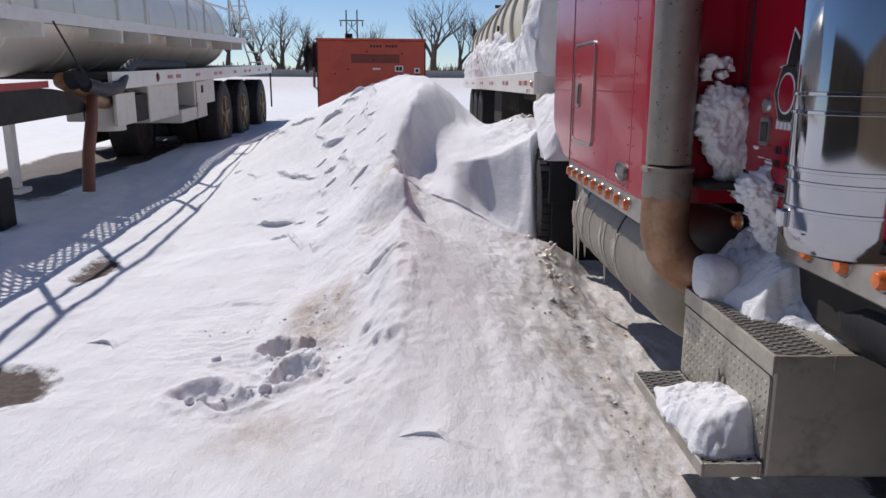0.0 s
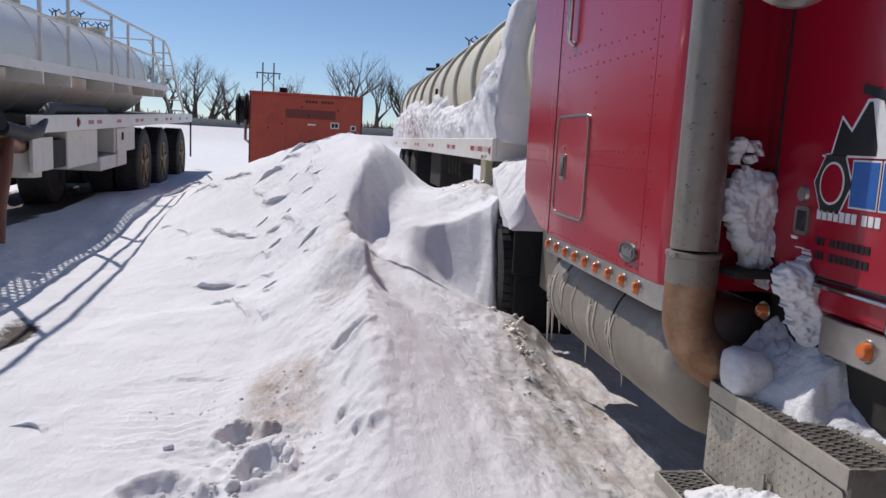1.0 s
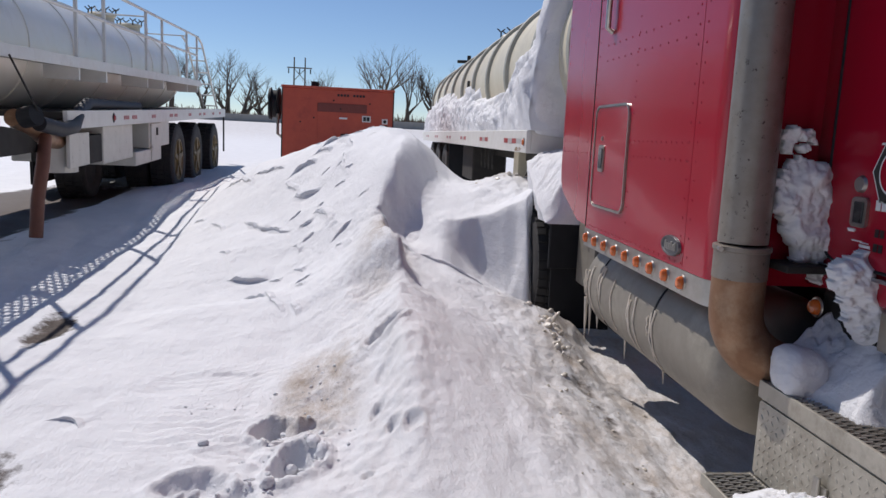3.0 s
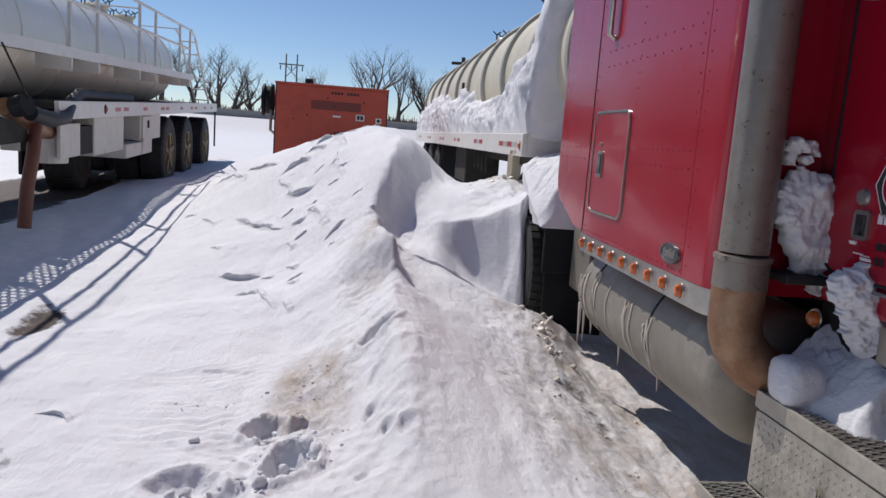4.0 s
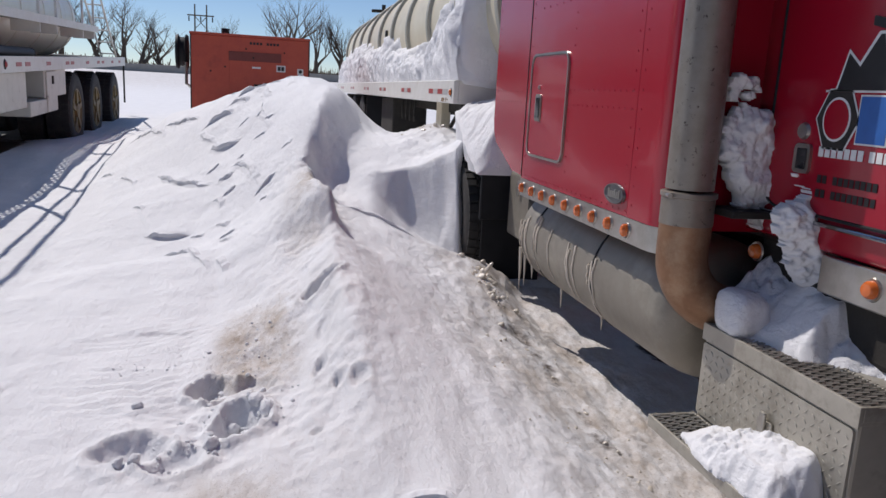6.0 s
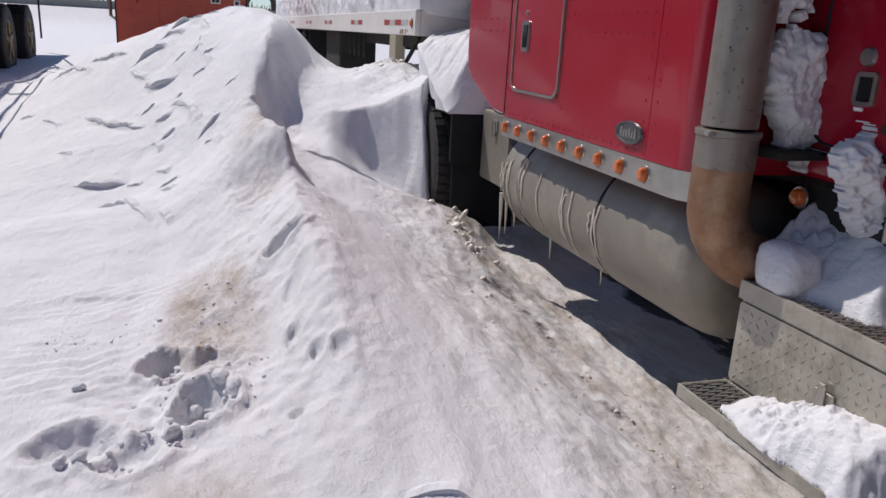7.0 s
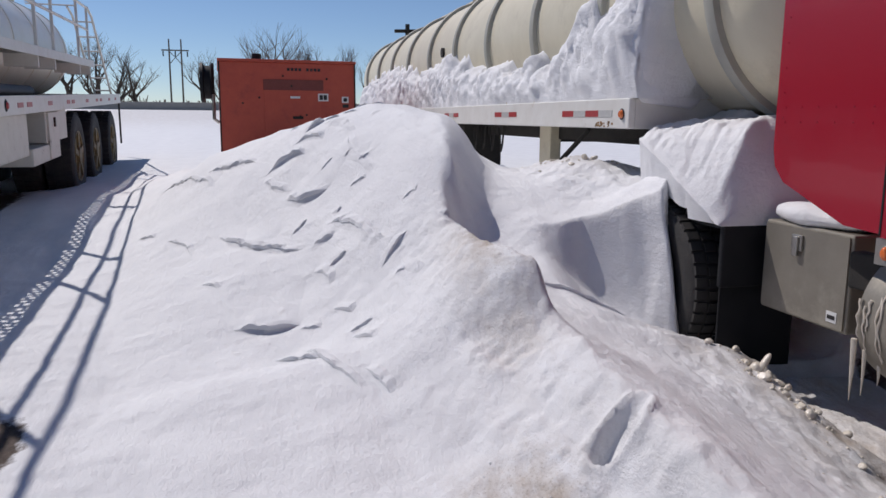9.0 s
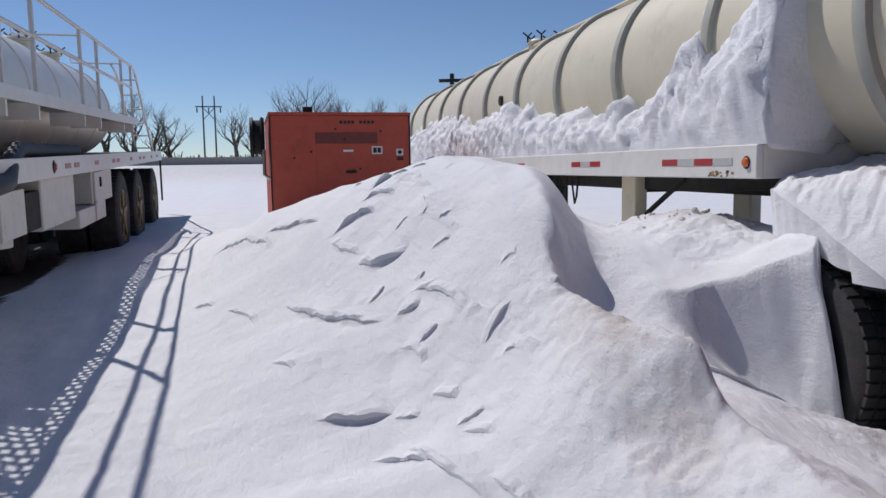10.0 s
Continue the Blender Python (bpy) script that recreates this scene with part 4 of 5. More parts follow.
def hexa(cy, cz, r, s=1.12):
    return [(cy + r * math.cos(radians(60 * k)), cz + s * r * math.sin(radians(60 * k))) for k in range(6)]


decal("emblem_hexagon_edge", hexa(2.80, 1.592, 0.106), WHITE_DECAL)
decal("emblem_hexagon", hexa(2.80, 1.592, 0.099), DARK, 0.0018)
decal("emblem_ring", [(2.80 + 0.066 * math.cos(radians(k * 15)), 1.592 + 0.075 * math.sin(radians(k * 15))) for k in range(24)], WHITE_DECAL, 0.0036)
decal("emblem_core", [(2.80 + 0.058 * math.cos(radians(k * 15)), 1.592 + 0.067 * math.sin(radians(k * 15))) for k in range(24)], RED, 0.0054)
for y0, y1 in ((2.575, 2.70), (2.42, 2.555)):
    decal("emblem_block_edge", [(y0 - 0.006, 1.514), (y1 + 0.006, 1.514), (y1 + 0.006, 1.676), (y0 - 0.006, 1.676)], WHITE_DECAL)
    decal("emblem_block", [(y0, 1.52), (y1, 1.52), (y1, 1.67), (y0, 1.67)], BLUE_DECAL, 0.0018)
decal("emblem_pump_edge", [(2.875, 1.683), (2.36, 1.683), (2.36, 1.692), (2.52, 1.692), (2.60, 1.875), (2.67, 1.875), (2.735, 1.78), (2.79, 1.825), (2.83, 1.692), (2.875, 1.69)], WHITE_DECAL)
decal("emblem_pump", [(2.82, 1.69), (2.60, 1.69), (2.60, 1.72), (2.645, 1.865), (2.66, 1.865), (2.73, 1.765), (2.785, 1.81)], BLACK_DECAL, 0.0018)
decal("emblem_beam", [(2.50, 1.84), (2.70, 1.895), (2.70, 1.925), (2.44, 1.865), (2.44, 1.78)], BLACK_DECAL, 0.0018)
for k in range(10):
    y = 2.855 - k * 0.031 - (0.02 if k > 6 else 0)
    decal("emblem_bar", [(y - 0.012, 1.462), (y + 0.012, 1.462), (y + 0.012, 1.497), (y - 0.012, 1.497)], WHITE_DECAL)
for row, z in enumerate((1.385, 1.335)):
    for k in range(11):
        y = 2.845 - k * 0.026
        if k not in (2,):
            decal("number_bar", [(y - 0.010, z - 0.014), (y + 0.010, z - 0.014), (y + 0.010, z + 0.014), (y - 0.010, z + 0.014)], BLACK_DECAL)
# hood, front fender and far-side tank, so that the truck is whole
part("hood", box(B(), 1.62, 2.85, -0.8, 1.54, 1.15, 2.05, 0.12, 4), RED, truck, smooth=True)
part("front_fender", box(B(), 1.05, 1.60, -0.75, 0.75, 0.95, 1.22, 0.10, 4), RED, truck, smooth=True)
dual_tyre(truck, 1.25, 0.0, 0.52, 0.52, 0.29)
part("far_fuel_tank", cyl(B(), (3.1, 3.4, 0.705), (3.1, 5.3, 0.705), 0.33, 32), ALU, truck, smooth=True)
# added dark sheet that shuts out the light below the truck's far side
part("far_side_screen", box(B(), 3.30, 3.36, 1.6, 6.4, 0.35, 1.09, 0.01), DARK, truck)
centre = Vector((-0.5, 0.5, 1.62))
cabp.matrix_world = Matrix.Translation(centre) @ Matrix.Scale(1.037, 4) @ Matrix.Translation(-centre)
# grey mount shelf and frame between cab and sleeper
part("mount_bracket", box(B(), 1.18, 1.6, 3.16, 3.34, 1.185, 1.215, 0.006), DARK, truck)
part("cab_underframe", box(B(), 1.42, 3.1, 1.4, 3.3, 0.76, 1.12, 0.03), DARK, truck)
part("air_line", sweep(B(), [(1.48, 1.8, 0.86), (1.5, 2.3, 0.85), (1.52, 2.42, 0.82)], 0.11, 24), BLACK, truck, "black rubber intake pipe", True)
# chrome air cleaner with raised band pairs
AC = Matrix.Translation((1.185, 2.0, 0))
ac = ring_lathe("air_cleaner", [(0.05, 1.168), (0.15, 1.172), (0.185, 1.185), (0.198, 1.215), (0.2, 1.25), (0.2, 2.7), (0.15, 2.78), (0.03, 2.8)], AC, CHROME, truck, 64, "polished chrome air cleaner")
for z in (1.30, 1.372, 1.405, 1.553, 1.60):
    ring_lathe("band", [(0.199, z - 0.006), (0.2045, z - 0.004), (0.2045, z + 0.004), (0.199, z + 0.006)], AC, CHROME, ac, 64)
part("band_latch", box(B(), 0.972, 0.99, 2.02, 2.06, 1.24, 1.29, 0.006), CHROME, ac)
# round spot mirror on its bracket
mm = Matrix.Translation((0.77, 2.36, 2.21)) @ Matrix.Rotation(radians(78), 4, "X") @ Matrix.Diagonal((1.3, 1.3, 1.2, 1))
ring_lathe("spot_mirror", [(0.02, 0.0), (0.10, 0.0), (0.118, 0.012), (0.12, 0.03), (0.10, 0.055), (0.02, 0.075)], mm, BRIGHT, truck, 40, "round convex mirror with bright rim")
part("mirror_bracket", sweep(B(), [(0.77, 2.42, 2.24), (0.9, 2.44, 2.5), (1.3, 2.3, 2.6)], 0.012, 8), BRIGHT, truck)
# tool box behind the tank
tb = part("tool_box", box(B(), 1.28, 2.2, 5.68, 6.34, 0.53, 1.035, 0.012), ALU, truck, "dusty aluminium tool box")
part("box_door", extrude_poly(B(), rounded(5.70, 6.325, 0.545, 1.02, 0.012), "x", 1.271, 1.281), ALU, tb)
part("latch_plate", box(B(), 1.258, 1.2715, 6.02, 6.10, 0.90, 0.985, 0.004), BRIGHT, tb, "bright draw latch")
part("latch_ring", box(B(), 1.246, 1.259, 6.04, 6.08, 0.87, 0.975, 0.005), BRIGHT, tb)
part("label_plate", box(B(), 1.268, 1.2715, 5.74, 5.81, 0.575, 0.63), WHITE_DECAL, tb)
part("label_bar", box(B(), 1.2655, 1.2685, 5.75, 5.80, 0.592, 0.612), BLACK_DECAL, tb)
part("bracket", box(B(), 1.18, 1.26, 5.33, 5.60, 0.80, 0.98, 0.015), DARK, truck)
# black quarter fender, mud flap, drive wheels
part("quarter_fender", box(B(), 1.06, 1.62, 6.42, 6.46, 0.62, 0.99, 0.012), BLACK, truck)
part("quarter_fender_top", box(B(), 1.06, 1.62, 6.46, 6.72, 0.965, 0.99, 0.01), BLACK, truck)
part("mud_flap", box(B(), 1.10, 1.62, 6.475, 6.49, 0.06, 0.62, 0.004), BLACK, truck)


for y in (7.13, 8.48):
    for x in (1.155, 1.49):
        dual_tyre(truck, x, y, 0.53, 0.52, 0.29)
for x in (1.78, 2.58):
    part("chassis_rail", box(B(), x, x + 0.09, 1.2, 9.0, 0.72, 0.98, 0.01), DARK, truck)
part("fifth_wheel", box(B(), 1.75, 2.70, 7.3, 8.3, 1.02, 1.14, 0.03), DARK, truck)

# ---- right tank trailer ----
tr = thing("tank_trailer", "cream ribbed vacuum tank trailer, half buried in drifted snow", "trailer")
TC = (2.2, 2.48, 0.9)     # centre x, centre z, radius of the shell
shell_m = Matrix.Translation((TC[0], 6.25, TC[1])) @ ALONG_Y
ring_lathe("tank_shell", [(0.03, 0.0), (0.35, 0.03), (0.6, 0.10), (0.76, 0.2), (0.85, 0.33), (0.89, 0.48), (0.9, 0.62), (0.9, 15.6), (0.84, 15.85), (0.5, 16.05), (0.05, 16.1)], shell_m, CREAM, tr, 72, "cream painted tank shell")
for y in (7.05, 8.6, 10.15, 11.7, 13.2, 14.75, 16.4, 18.0, 19.6, 21.2):
    ring_lathe("rib", [(0.895, -0.055), (0.945, -0.05), (0.955, 0.0), (0.945, 0.05), (0.895, 0.055)], Matrix.Translation((TC[0], y, TC[1])) @ ALONG_Y, RIB, tr, 72)
rail = part("frame_rail", box(B(), 1.07, 1.12, 7.64, 21.5, 1.52, 1.738, 0.008), WHITE, tr, "white rusty-edged frame rail")
part("frame_rail_end", box(B(), 1.12, 2.4, 7.64, 7.69, 1.52, 1.738, 0.006), WHITE, tr)
part("frame_flange", box(B(), 1.12, 1.9, 7.70, 21.5, 1.70, 1.735, 0.004), WHITE, tr)
bm = B()
for k in range(26):
    y, z = 7.85 + 0.36 * random.random(), 1.53 + 0.03 * random.random() ** 2
    s_ = 0.006 + 0.012 * random.random()
    box(bm, 1.0682, 1.0702, y, y + s_ * 1.6, z, z + s_)
tagged(part("rust_spots", bm, GUNK, rail), kind="stuff")
# tape: red and silver pieces along the rail
for y0, k0 in ((7.9, 4), (10.0, 3), (12.2, 3), (14.4, 3), (17.0, 3), (19.5, 3)):
    for k in range(k0):
        part("tape", box(B(), 1.0665, 1.0705, y0 + k * 0.235, y0 + k * 0.235 + 0.228, 1.606, 1.655), SILVERTAPE if (k + k0) % 2 == 0 else REDTAPE, rail)
m = Matrix.Translation((1.069, 7.745, 1.625)) @ Matrix.Rotation(radians(-90), 4, "Y")
lamp = ring_lathe("marker_light", [(0.01, 0.006), (0.034, 0.006), (0.042, 0.002)], m, BLACK, rail, 22)
ring_lathe("lens", [(0.004, 0.024), (0.024, 0.02), (0.032, 0.006)], m, AMBER, lamp, 20, "amber lens")
# step bracket on top of the rail
bm = B()
sweep(bm, [(1.09, 9.55, 1.738), (1.09, 9.55, 1.83), (1.09, 10.35, 1.83), (1.09, 10.35, 1.738)], 0.012, 8)
part("rail_bracket", bm, CREAM, tr)
part("rail_bracket_plate", box(B(), 1.085, 1.10, 9.55, 10.1, 1.745, 1.825, 0.003), CREAM, tr)
# landing gear legs and cross brace
for x in (1.5, 2.75):
    part("landing_leg", box(B(), x, x + 0.13, 10.15, 10.45, 0.75, 1.53, 0.015), CREAM, tr, "rust-streaked landing leg")
    part("landing_leg_inner", box(B(), x + 0.02, x + 0.11, 10.19, 10.41, 0.35, 0.75, 0.01), RUST, tr)
part("cross_brace", cyl(B(), (1.63, 10.25, 1.38), (2.75, 10.25, 1.38), 0.03, 10), DARK, tr)
part("diagonal_brace", sweep(B(), [(1.6, 9.4, 1.50), (1.6, 10.1, 1.15)], 0.025, 8), DARK, tr)
part("king_pin_plate", box(B(), 1.5, 2.9, 7.0, 8.6, 1.42, 1.515, 0.02), DARK, tr)
for x in (1.6, 2.65):
    part("cross_rail", box(B(), x, x + 0.12, 7.7, 21.4, 1.38, 1.515, 0.01), DARK, tr)
part("belly_box", box(B(), 1.25, 1.8, 12.6, 13.9, 0.95, 1.515, 0.03), DARK, tr)
part("hanging_flap", box(B(), 1.12, 1.75, 15.0, 15.04, 0.7, 1.5, 0.005), BLACK, tr)
for y in (16.2, 17.8, 19.4):
    dual_tyre(tr, 1.3, y, 0.95, 0.53, 0.3)
for k in range(4):
    part("hanging_chain", sweep(B(), [(1.35, 11.2 + k * 0.35, 1.5), (1.35, 11.25 + k * 0.35, 1.28), (1.37, 11.35 + k * 0.35, 1.2), (1.36, 11.42 + k * 0.35, 1.48)], 0.012, 6), DARK, tr)


def tank_hatch(parent, x, y, z, s=1.0, mat=CREAM):
    """Round manhole with a lid and wing-nut clamps."""
    h = ring_lathe("manhole", [(0.02, 0.13 * s), (0.24 * s, 0.12 * s), (0.27 * s, 0.09 * s), (0.27 * s, 0.06 * s), (0.23 * s, 0.05 * s), (0.23 * s, -0.12)], Matrix.Translation((x, y, z)), mat, parent, 28)
    for k in range(6):
        a = 2 * math.pi * k / 6
        c = Vector((x + 0.27 * s * math.cos(a), y + 0.27 * s * math.sin(a), z + 0.08 * s))
        bm = B()
        cyl(bm, c, c + Vector((0, 0, 0.10 * s)), 0.014, 6)
        for q in (1, -1):
            cyl(bm, c + Vector((0, 0, 0.09 * s)), c + Vector((q * 0.07, 0.02, 0.15 * s)), 0.012, 6)
        part("wing_nut", bm, DARK, h)
    return h


for y in (11.0, 14.6):
    tank_hatch(tr, 2.2, y, 3.40)
part("top_pipe", sweep(B(), [(2.0, 7.3, 3.41), (2.0, 18.0, 3.41)], 0.03, 8), CREAM, tr)
valve = part("top_valve", cyl(B(), (2.1, 20.4, 3.35), (2.1, 20.4, 3.72), 0.05, 10), DARK, tr)
part("valve_arm", sweep(B(), [(1.8, 20.4, 3.56), (2.5, 20.4, 3.58)], 0.04, 8), DARK, valve)
part("side_plug", cyl(B(), (1.27, 13.9, 2.55), (1.38, 13.9, 2.55), 0.07, 12), DARK, tr)


# ---- snow lying on the truck and the trailer ----
def rail_snow():
    """The bank that leans on the tank along the frame rail, climbing high over its front end."""
    ys = np.arange(7.56, 21.2, 0.04)
    tops = np.interp(ys, [7.3, 7.6, 8.1, 8.45, 8.9, 9.5, 10.5, 11.3, 12.2, 12.9, 13.6, 14.7, 15.8, 17, 19, 21.2],
                     [3.20, 3.10, 2.68, 2.42, 2.26, 2.14, 2.14, 2.16, 2.32, 2.42, 2.45, 2.30, 2.45, 2.6, 2.5, 2.45])
    spike = 0.62 * np.exp(-((ys - 8.72) / 0.15) ** 2) + 0.12 * fbm(ys * 3.1, ys * 0 + 2, 5) * 2 + 0.16 * fbm(ys * 9, ys * 0 + 4, 6)
    tops = np.minimum(tops + spike * smooth(7.6, 8.3, ys), 3.3)
    n = 26
    bm = B()
    rings = []
    for y, zt in zip(ys, tops):
        ring = []
        half = math.sqrt(max(0.0, TC[2] ** 2 - (zt - TC[1]) ** 2))
        xt, x0, z0 = TC[0] - half, 1.085 + 0.02 * float(vnoise(np.array([y * 5.0]), np.array([1.0]))[0]), 1.738
        for k in range(n):
            u = k / (n - 1)
            bulge = 0.20 * math.sin(math.pi * min(1, u * 1.05)) * (1 - 0.35 * u) + (0.16 * math.exp(-((y - 7.6) / 0.6) ** 2)) * math.sin(math.pi * u)
            x, z = x0 + (xt + 0.02 - x0) * u ** 1.25, z0 + (zt - z0) * u ** 0.9
            q = Vector((x * 1.0, y * 1.0, z * 1.0))
            fold = 0.5 + noise.noise(Vector((0, y * 3.0, z * 0.8)))
            d = 0.07 * noise.noise(q * 4) + 0.05 * noise.noise(q * 10) + 0.03 * noise.noise(q * 24) - 0.05 * fold * u
            edge = min(1, 8 * u, 6 * (1 - u))
            ring.append(bm.verts.new((x - (bulge * 0.55 + d * edge) * 0.8, y + 0.03 * noise.noise(q * 7), z + bulge * 0.45 + 0.4 * d * edge)))
        back = bm.verts.new((xt + 0.15, y, 1.74))
        rings.append(ring + [back])
    for a, b in zip(rings, rings[1:]):
        for k in range(n):
            bm.faces.new((a[k], a[k + 1], b[k + 1], b[k]))
    bm.faces.new(rings[0])
    bm.faces.new(rings[-1][::-1])
    bmesh.ops.recalc_face_normals(bm, faces=bm.faces)
    ob = part("snow_bank", bm, SNOW, None, smooth=False)
    ob.data.shade_smooth()
    return tagged(ob, "ragged snow bank plastered along the trailer tank", "snow")


rail_snow()


def snow(c, half, seed, rough=0.05, power=3.0, label="", tilt=(0, 0, 0), sub=4):
    return lump("snow_lump", c, half, SNOW, None, seed, rough, power, True, label, "snow", tilt, sub)


snow((1.44, 7.69, 2.40), (0.35, 0.16, 0.78), 11, 0.025, 3.2, "smooth snow mass against the tank's front end", (0, 6, 4), 5)


def fender_cap():
    """Deep snow draped over the wheel: a lit, rippled slope on the outer side, a shaded face towards the front, a cornice at its far tip."""
    us, ys = np.linspace(0, 1, 90), np.linspace(6.415, 7.95, 120)
    U, Y = np.meshgrid(us, ys)
    left = np.interp(Y, [6.4, 6.6, 6.9, 7.2, 7.42, 7.6, 7.95], [1.015, 1.0, 1.0, 1.02, 1.04, 1.15, 1.42]) + 0.02 * fbm(Y * 5, Y * 0, 70, 3)
    X = left + U ** 1.3 * (1.80 - left)
    lip = np.interp(Y, [6.4, 6.7, 7.0, 7.25, 7.45, 7.95], [0.995, 1.15, 1.29, 1.39, 1.46, 1.45])
    crown = np.interp(X, [1.0, 1.25, 1.5, 1.8], [1.49, 1.53, 1.58, 1.66]) + 0.025 * np.sin(X * 9 + Y * 2) - 0.10 * smooth(7.5, 7.95, Y)
    run = np.interp(Y, [6.4, 6.9, 7.45], [0.40, 0.36, 0.12])
    t = np.clip((X - left) / run, 0, 1)
    top = lip + (np.maximum(crown, lip) - lip) * np.sin(t * math.pi / 2) ** 1.15
    # the front is cut: steep, a little hollow, leaning back
    face = np.clip((Y - 6.415) / (0.10 + 0.22 * smooth(1.05, 1.6, X)), 0, 1)
    top = 0.995 + (top - 0.995) * (0.10 * smooth(0, 0.15, face) + 0.90 * face ** 0.8)
    grain = 0.030 * fbm(X * 7 + Y * 3, Y * 15 - X * 9, 73, 3) + 0.02 * fbm(X * 4, Y * 4, 72)
    top = top + grain * smooth(0.0, 0.25, t) * smooth(0.3, 1, face)
    low = np.where(Y < 6.74, 0.992, 1.05 + 0.12 * smooth(6.74, 7.3, Y))
    low = np.minimum(low, top - 0.01)
    bm = B()
    nj, ni = X.shape
    vt = [[bm.verts.new((X[j, i], Y[j, i], top[j, i])) for i in range(ni)] for j in range(nj)]
    vb = [[bm.verts.new((X[j, i] + 0.03, Y[j, i], low[j, i])) for i in range(ni)] for j in range(nj)]
    for j in range(nj - 1):
        for i in range(ni - 1):
            bm.faces.new((vt[j][i], vt[j][i + 1], vt[j + 1][i + 1], vt[j + 1][i]))
            bm.faces.new((vb[j][i], vb[j + 1][i], vb[j + 1][i + 1], vb[j][i + 1]))
        bm.faces.new((vt[j][0], vt[j + 1][0], vb[j + 1][0], vb[j][0]))
    for i in range(ni - 1):
        bm.faces.new((vt[0][i], vb[0][i], vb[0][i + 1], vt[0][i + 1]))
    bmesh.ops.recalc_face_normals(bm, faces=bm.faces)
    ob = part("snow_drift", bm, SNOW)
    ob.data.shade_smooth()
    ob.data.set_sharp_from_angle(angle=radians(55))
    return tagged(ob, "deep snow cap draped over the truck's quarter fender", "snow")


fender_cap()
snow((1.45, 6.02, 1.085), (0.18, 0.36, 0.06), 3, 0.025, 2.6, "snow lying on the aluminium tool box")


def heaped(name, X, Y, top, base, label):
    """A heap as a height field over its support, closed down to it all round."""
    bm = B()
    vs = [[bm.verts.new((X[j, i], Y[j, i], base + top[j, i])) for i in range(X.shape[1])] for j in range(X.shape[0])]
    for j in range(len(vs) - 1):
        for i in range(len(vs[0]) - 1):
            if max(top[j, i], top[j, i + 1], top[j + 1, i], top[j + 1, i + 1]) > 0.012:
                bm.faces.new((vs[j][i], vs[j][i + 1], vs[j + 1][i + 1], vs[j + 1][i]))
    bmesh.ops.delete(bm, geom=[v for v in bm.verts if not v.link_faces], context="VERTS")
    rim = bmesh.ops.extrude_edge_only(bm, edges=[e for e in bm.edges if e.is_boundary])
    for v in rim["geom"]:
        if isinstance(v, bmesh.types.BMVert):
            v.co.z = base - 0.004
    bmesh.ops.recalc_face_normals(bm, faces=bm.faces)
    ob = part(name, bm, SNOW)
    ob.data.shade_smooth()
    return tagged(ob, label, "snow")


def box_heap():
    """Snow slid off the cab: a smooth slab cut off towards the front, and crumbled snow before it that thins out."""
    xs, ys = np.linspace(1.19, 2.0, 130), np.linspace(2.335, 3.22, 140)
    X, Y = np.meshgrid(xs, ys)
    wx, wy = X + 0.04 * fbm(X * 9, Y * 9, 91, 3), Y + 0.04 * fbm(X * 8, Y * 8, 92, 3)
    slab = np.clip(0.03 + 1.05 * (wx - 1.235), 0, 0.47) * smooth(1.225, 1.25, wx) * smooth(2.70, 2.78, wy + 0.12 * (X - 1.3))
    front = np.clip(0.02 + 0.95 * (wx - 1.34 + 0.42 * (Y - 2.74)), 0, 0.44) * smooth(2.345, 2.50, wy)
    top = np.maximum(slab, front)
    crumb = 0.035 * fbm(X * 12 + Y * 5, Y * 13 - X * 4, 93, 3) + 0.03 * fbm(X * 31, Y * 31, 94, 3)
    rough = np.where(front > slab, 1.0, 0.3)
    top = top + crumb * smooth(0.01, 0.10, top) * rough
    return heaped("snow_pile", X, Y, top, 0.742, "smooth snow slab and crumbled snow heaped on the battery box")


def step_heap():
    """A rough block on the lower step: high and smooth at the near end by the box, crumbling away along the step."""
    xs, ys = np.linspace(0.925, 1.148, 70), np.linspace(2.37, 3.10, 150)
    X, Y = np.meshgrid(xs, ys)
    wx, wy = X + 0.03 * fbm(X * 14, Y * 10, 95, 3), Y + 0.05 * fbm(X * 9, Y * 9, 96, 3)
    top = (0.10 + 0.065 * smooth(0.95, 1.13, wx)) * smooth(0.93, 0.985, wx) ** 0.7 * smooth(2.395, 2.47, wy) ** 0.7 * (1 - 0.82 * smooth(2.58, 3.02, wy)) * smooth(3.06, 2.96, wy)
    crumb = 0.026 * fbm(X * 13 + Y * 5, Y * 14 - X * 6, 97, 3) + 0.022 * fbm(X * 37, Y * 37, 98, 3)
    top = top + crumb * smooth(0.01, 0.06, top) * (0.3 + 0.8 * smooth(2.5, 2.75, wy))
    return heaped("snow_block", X, Y, top, 0.360, "crumbly snow block on the lower step")


box_heap()
step_heap()


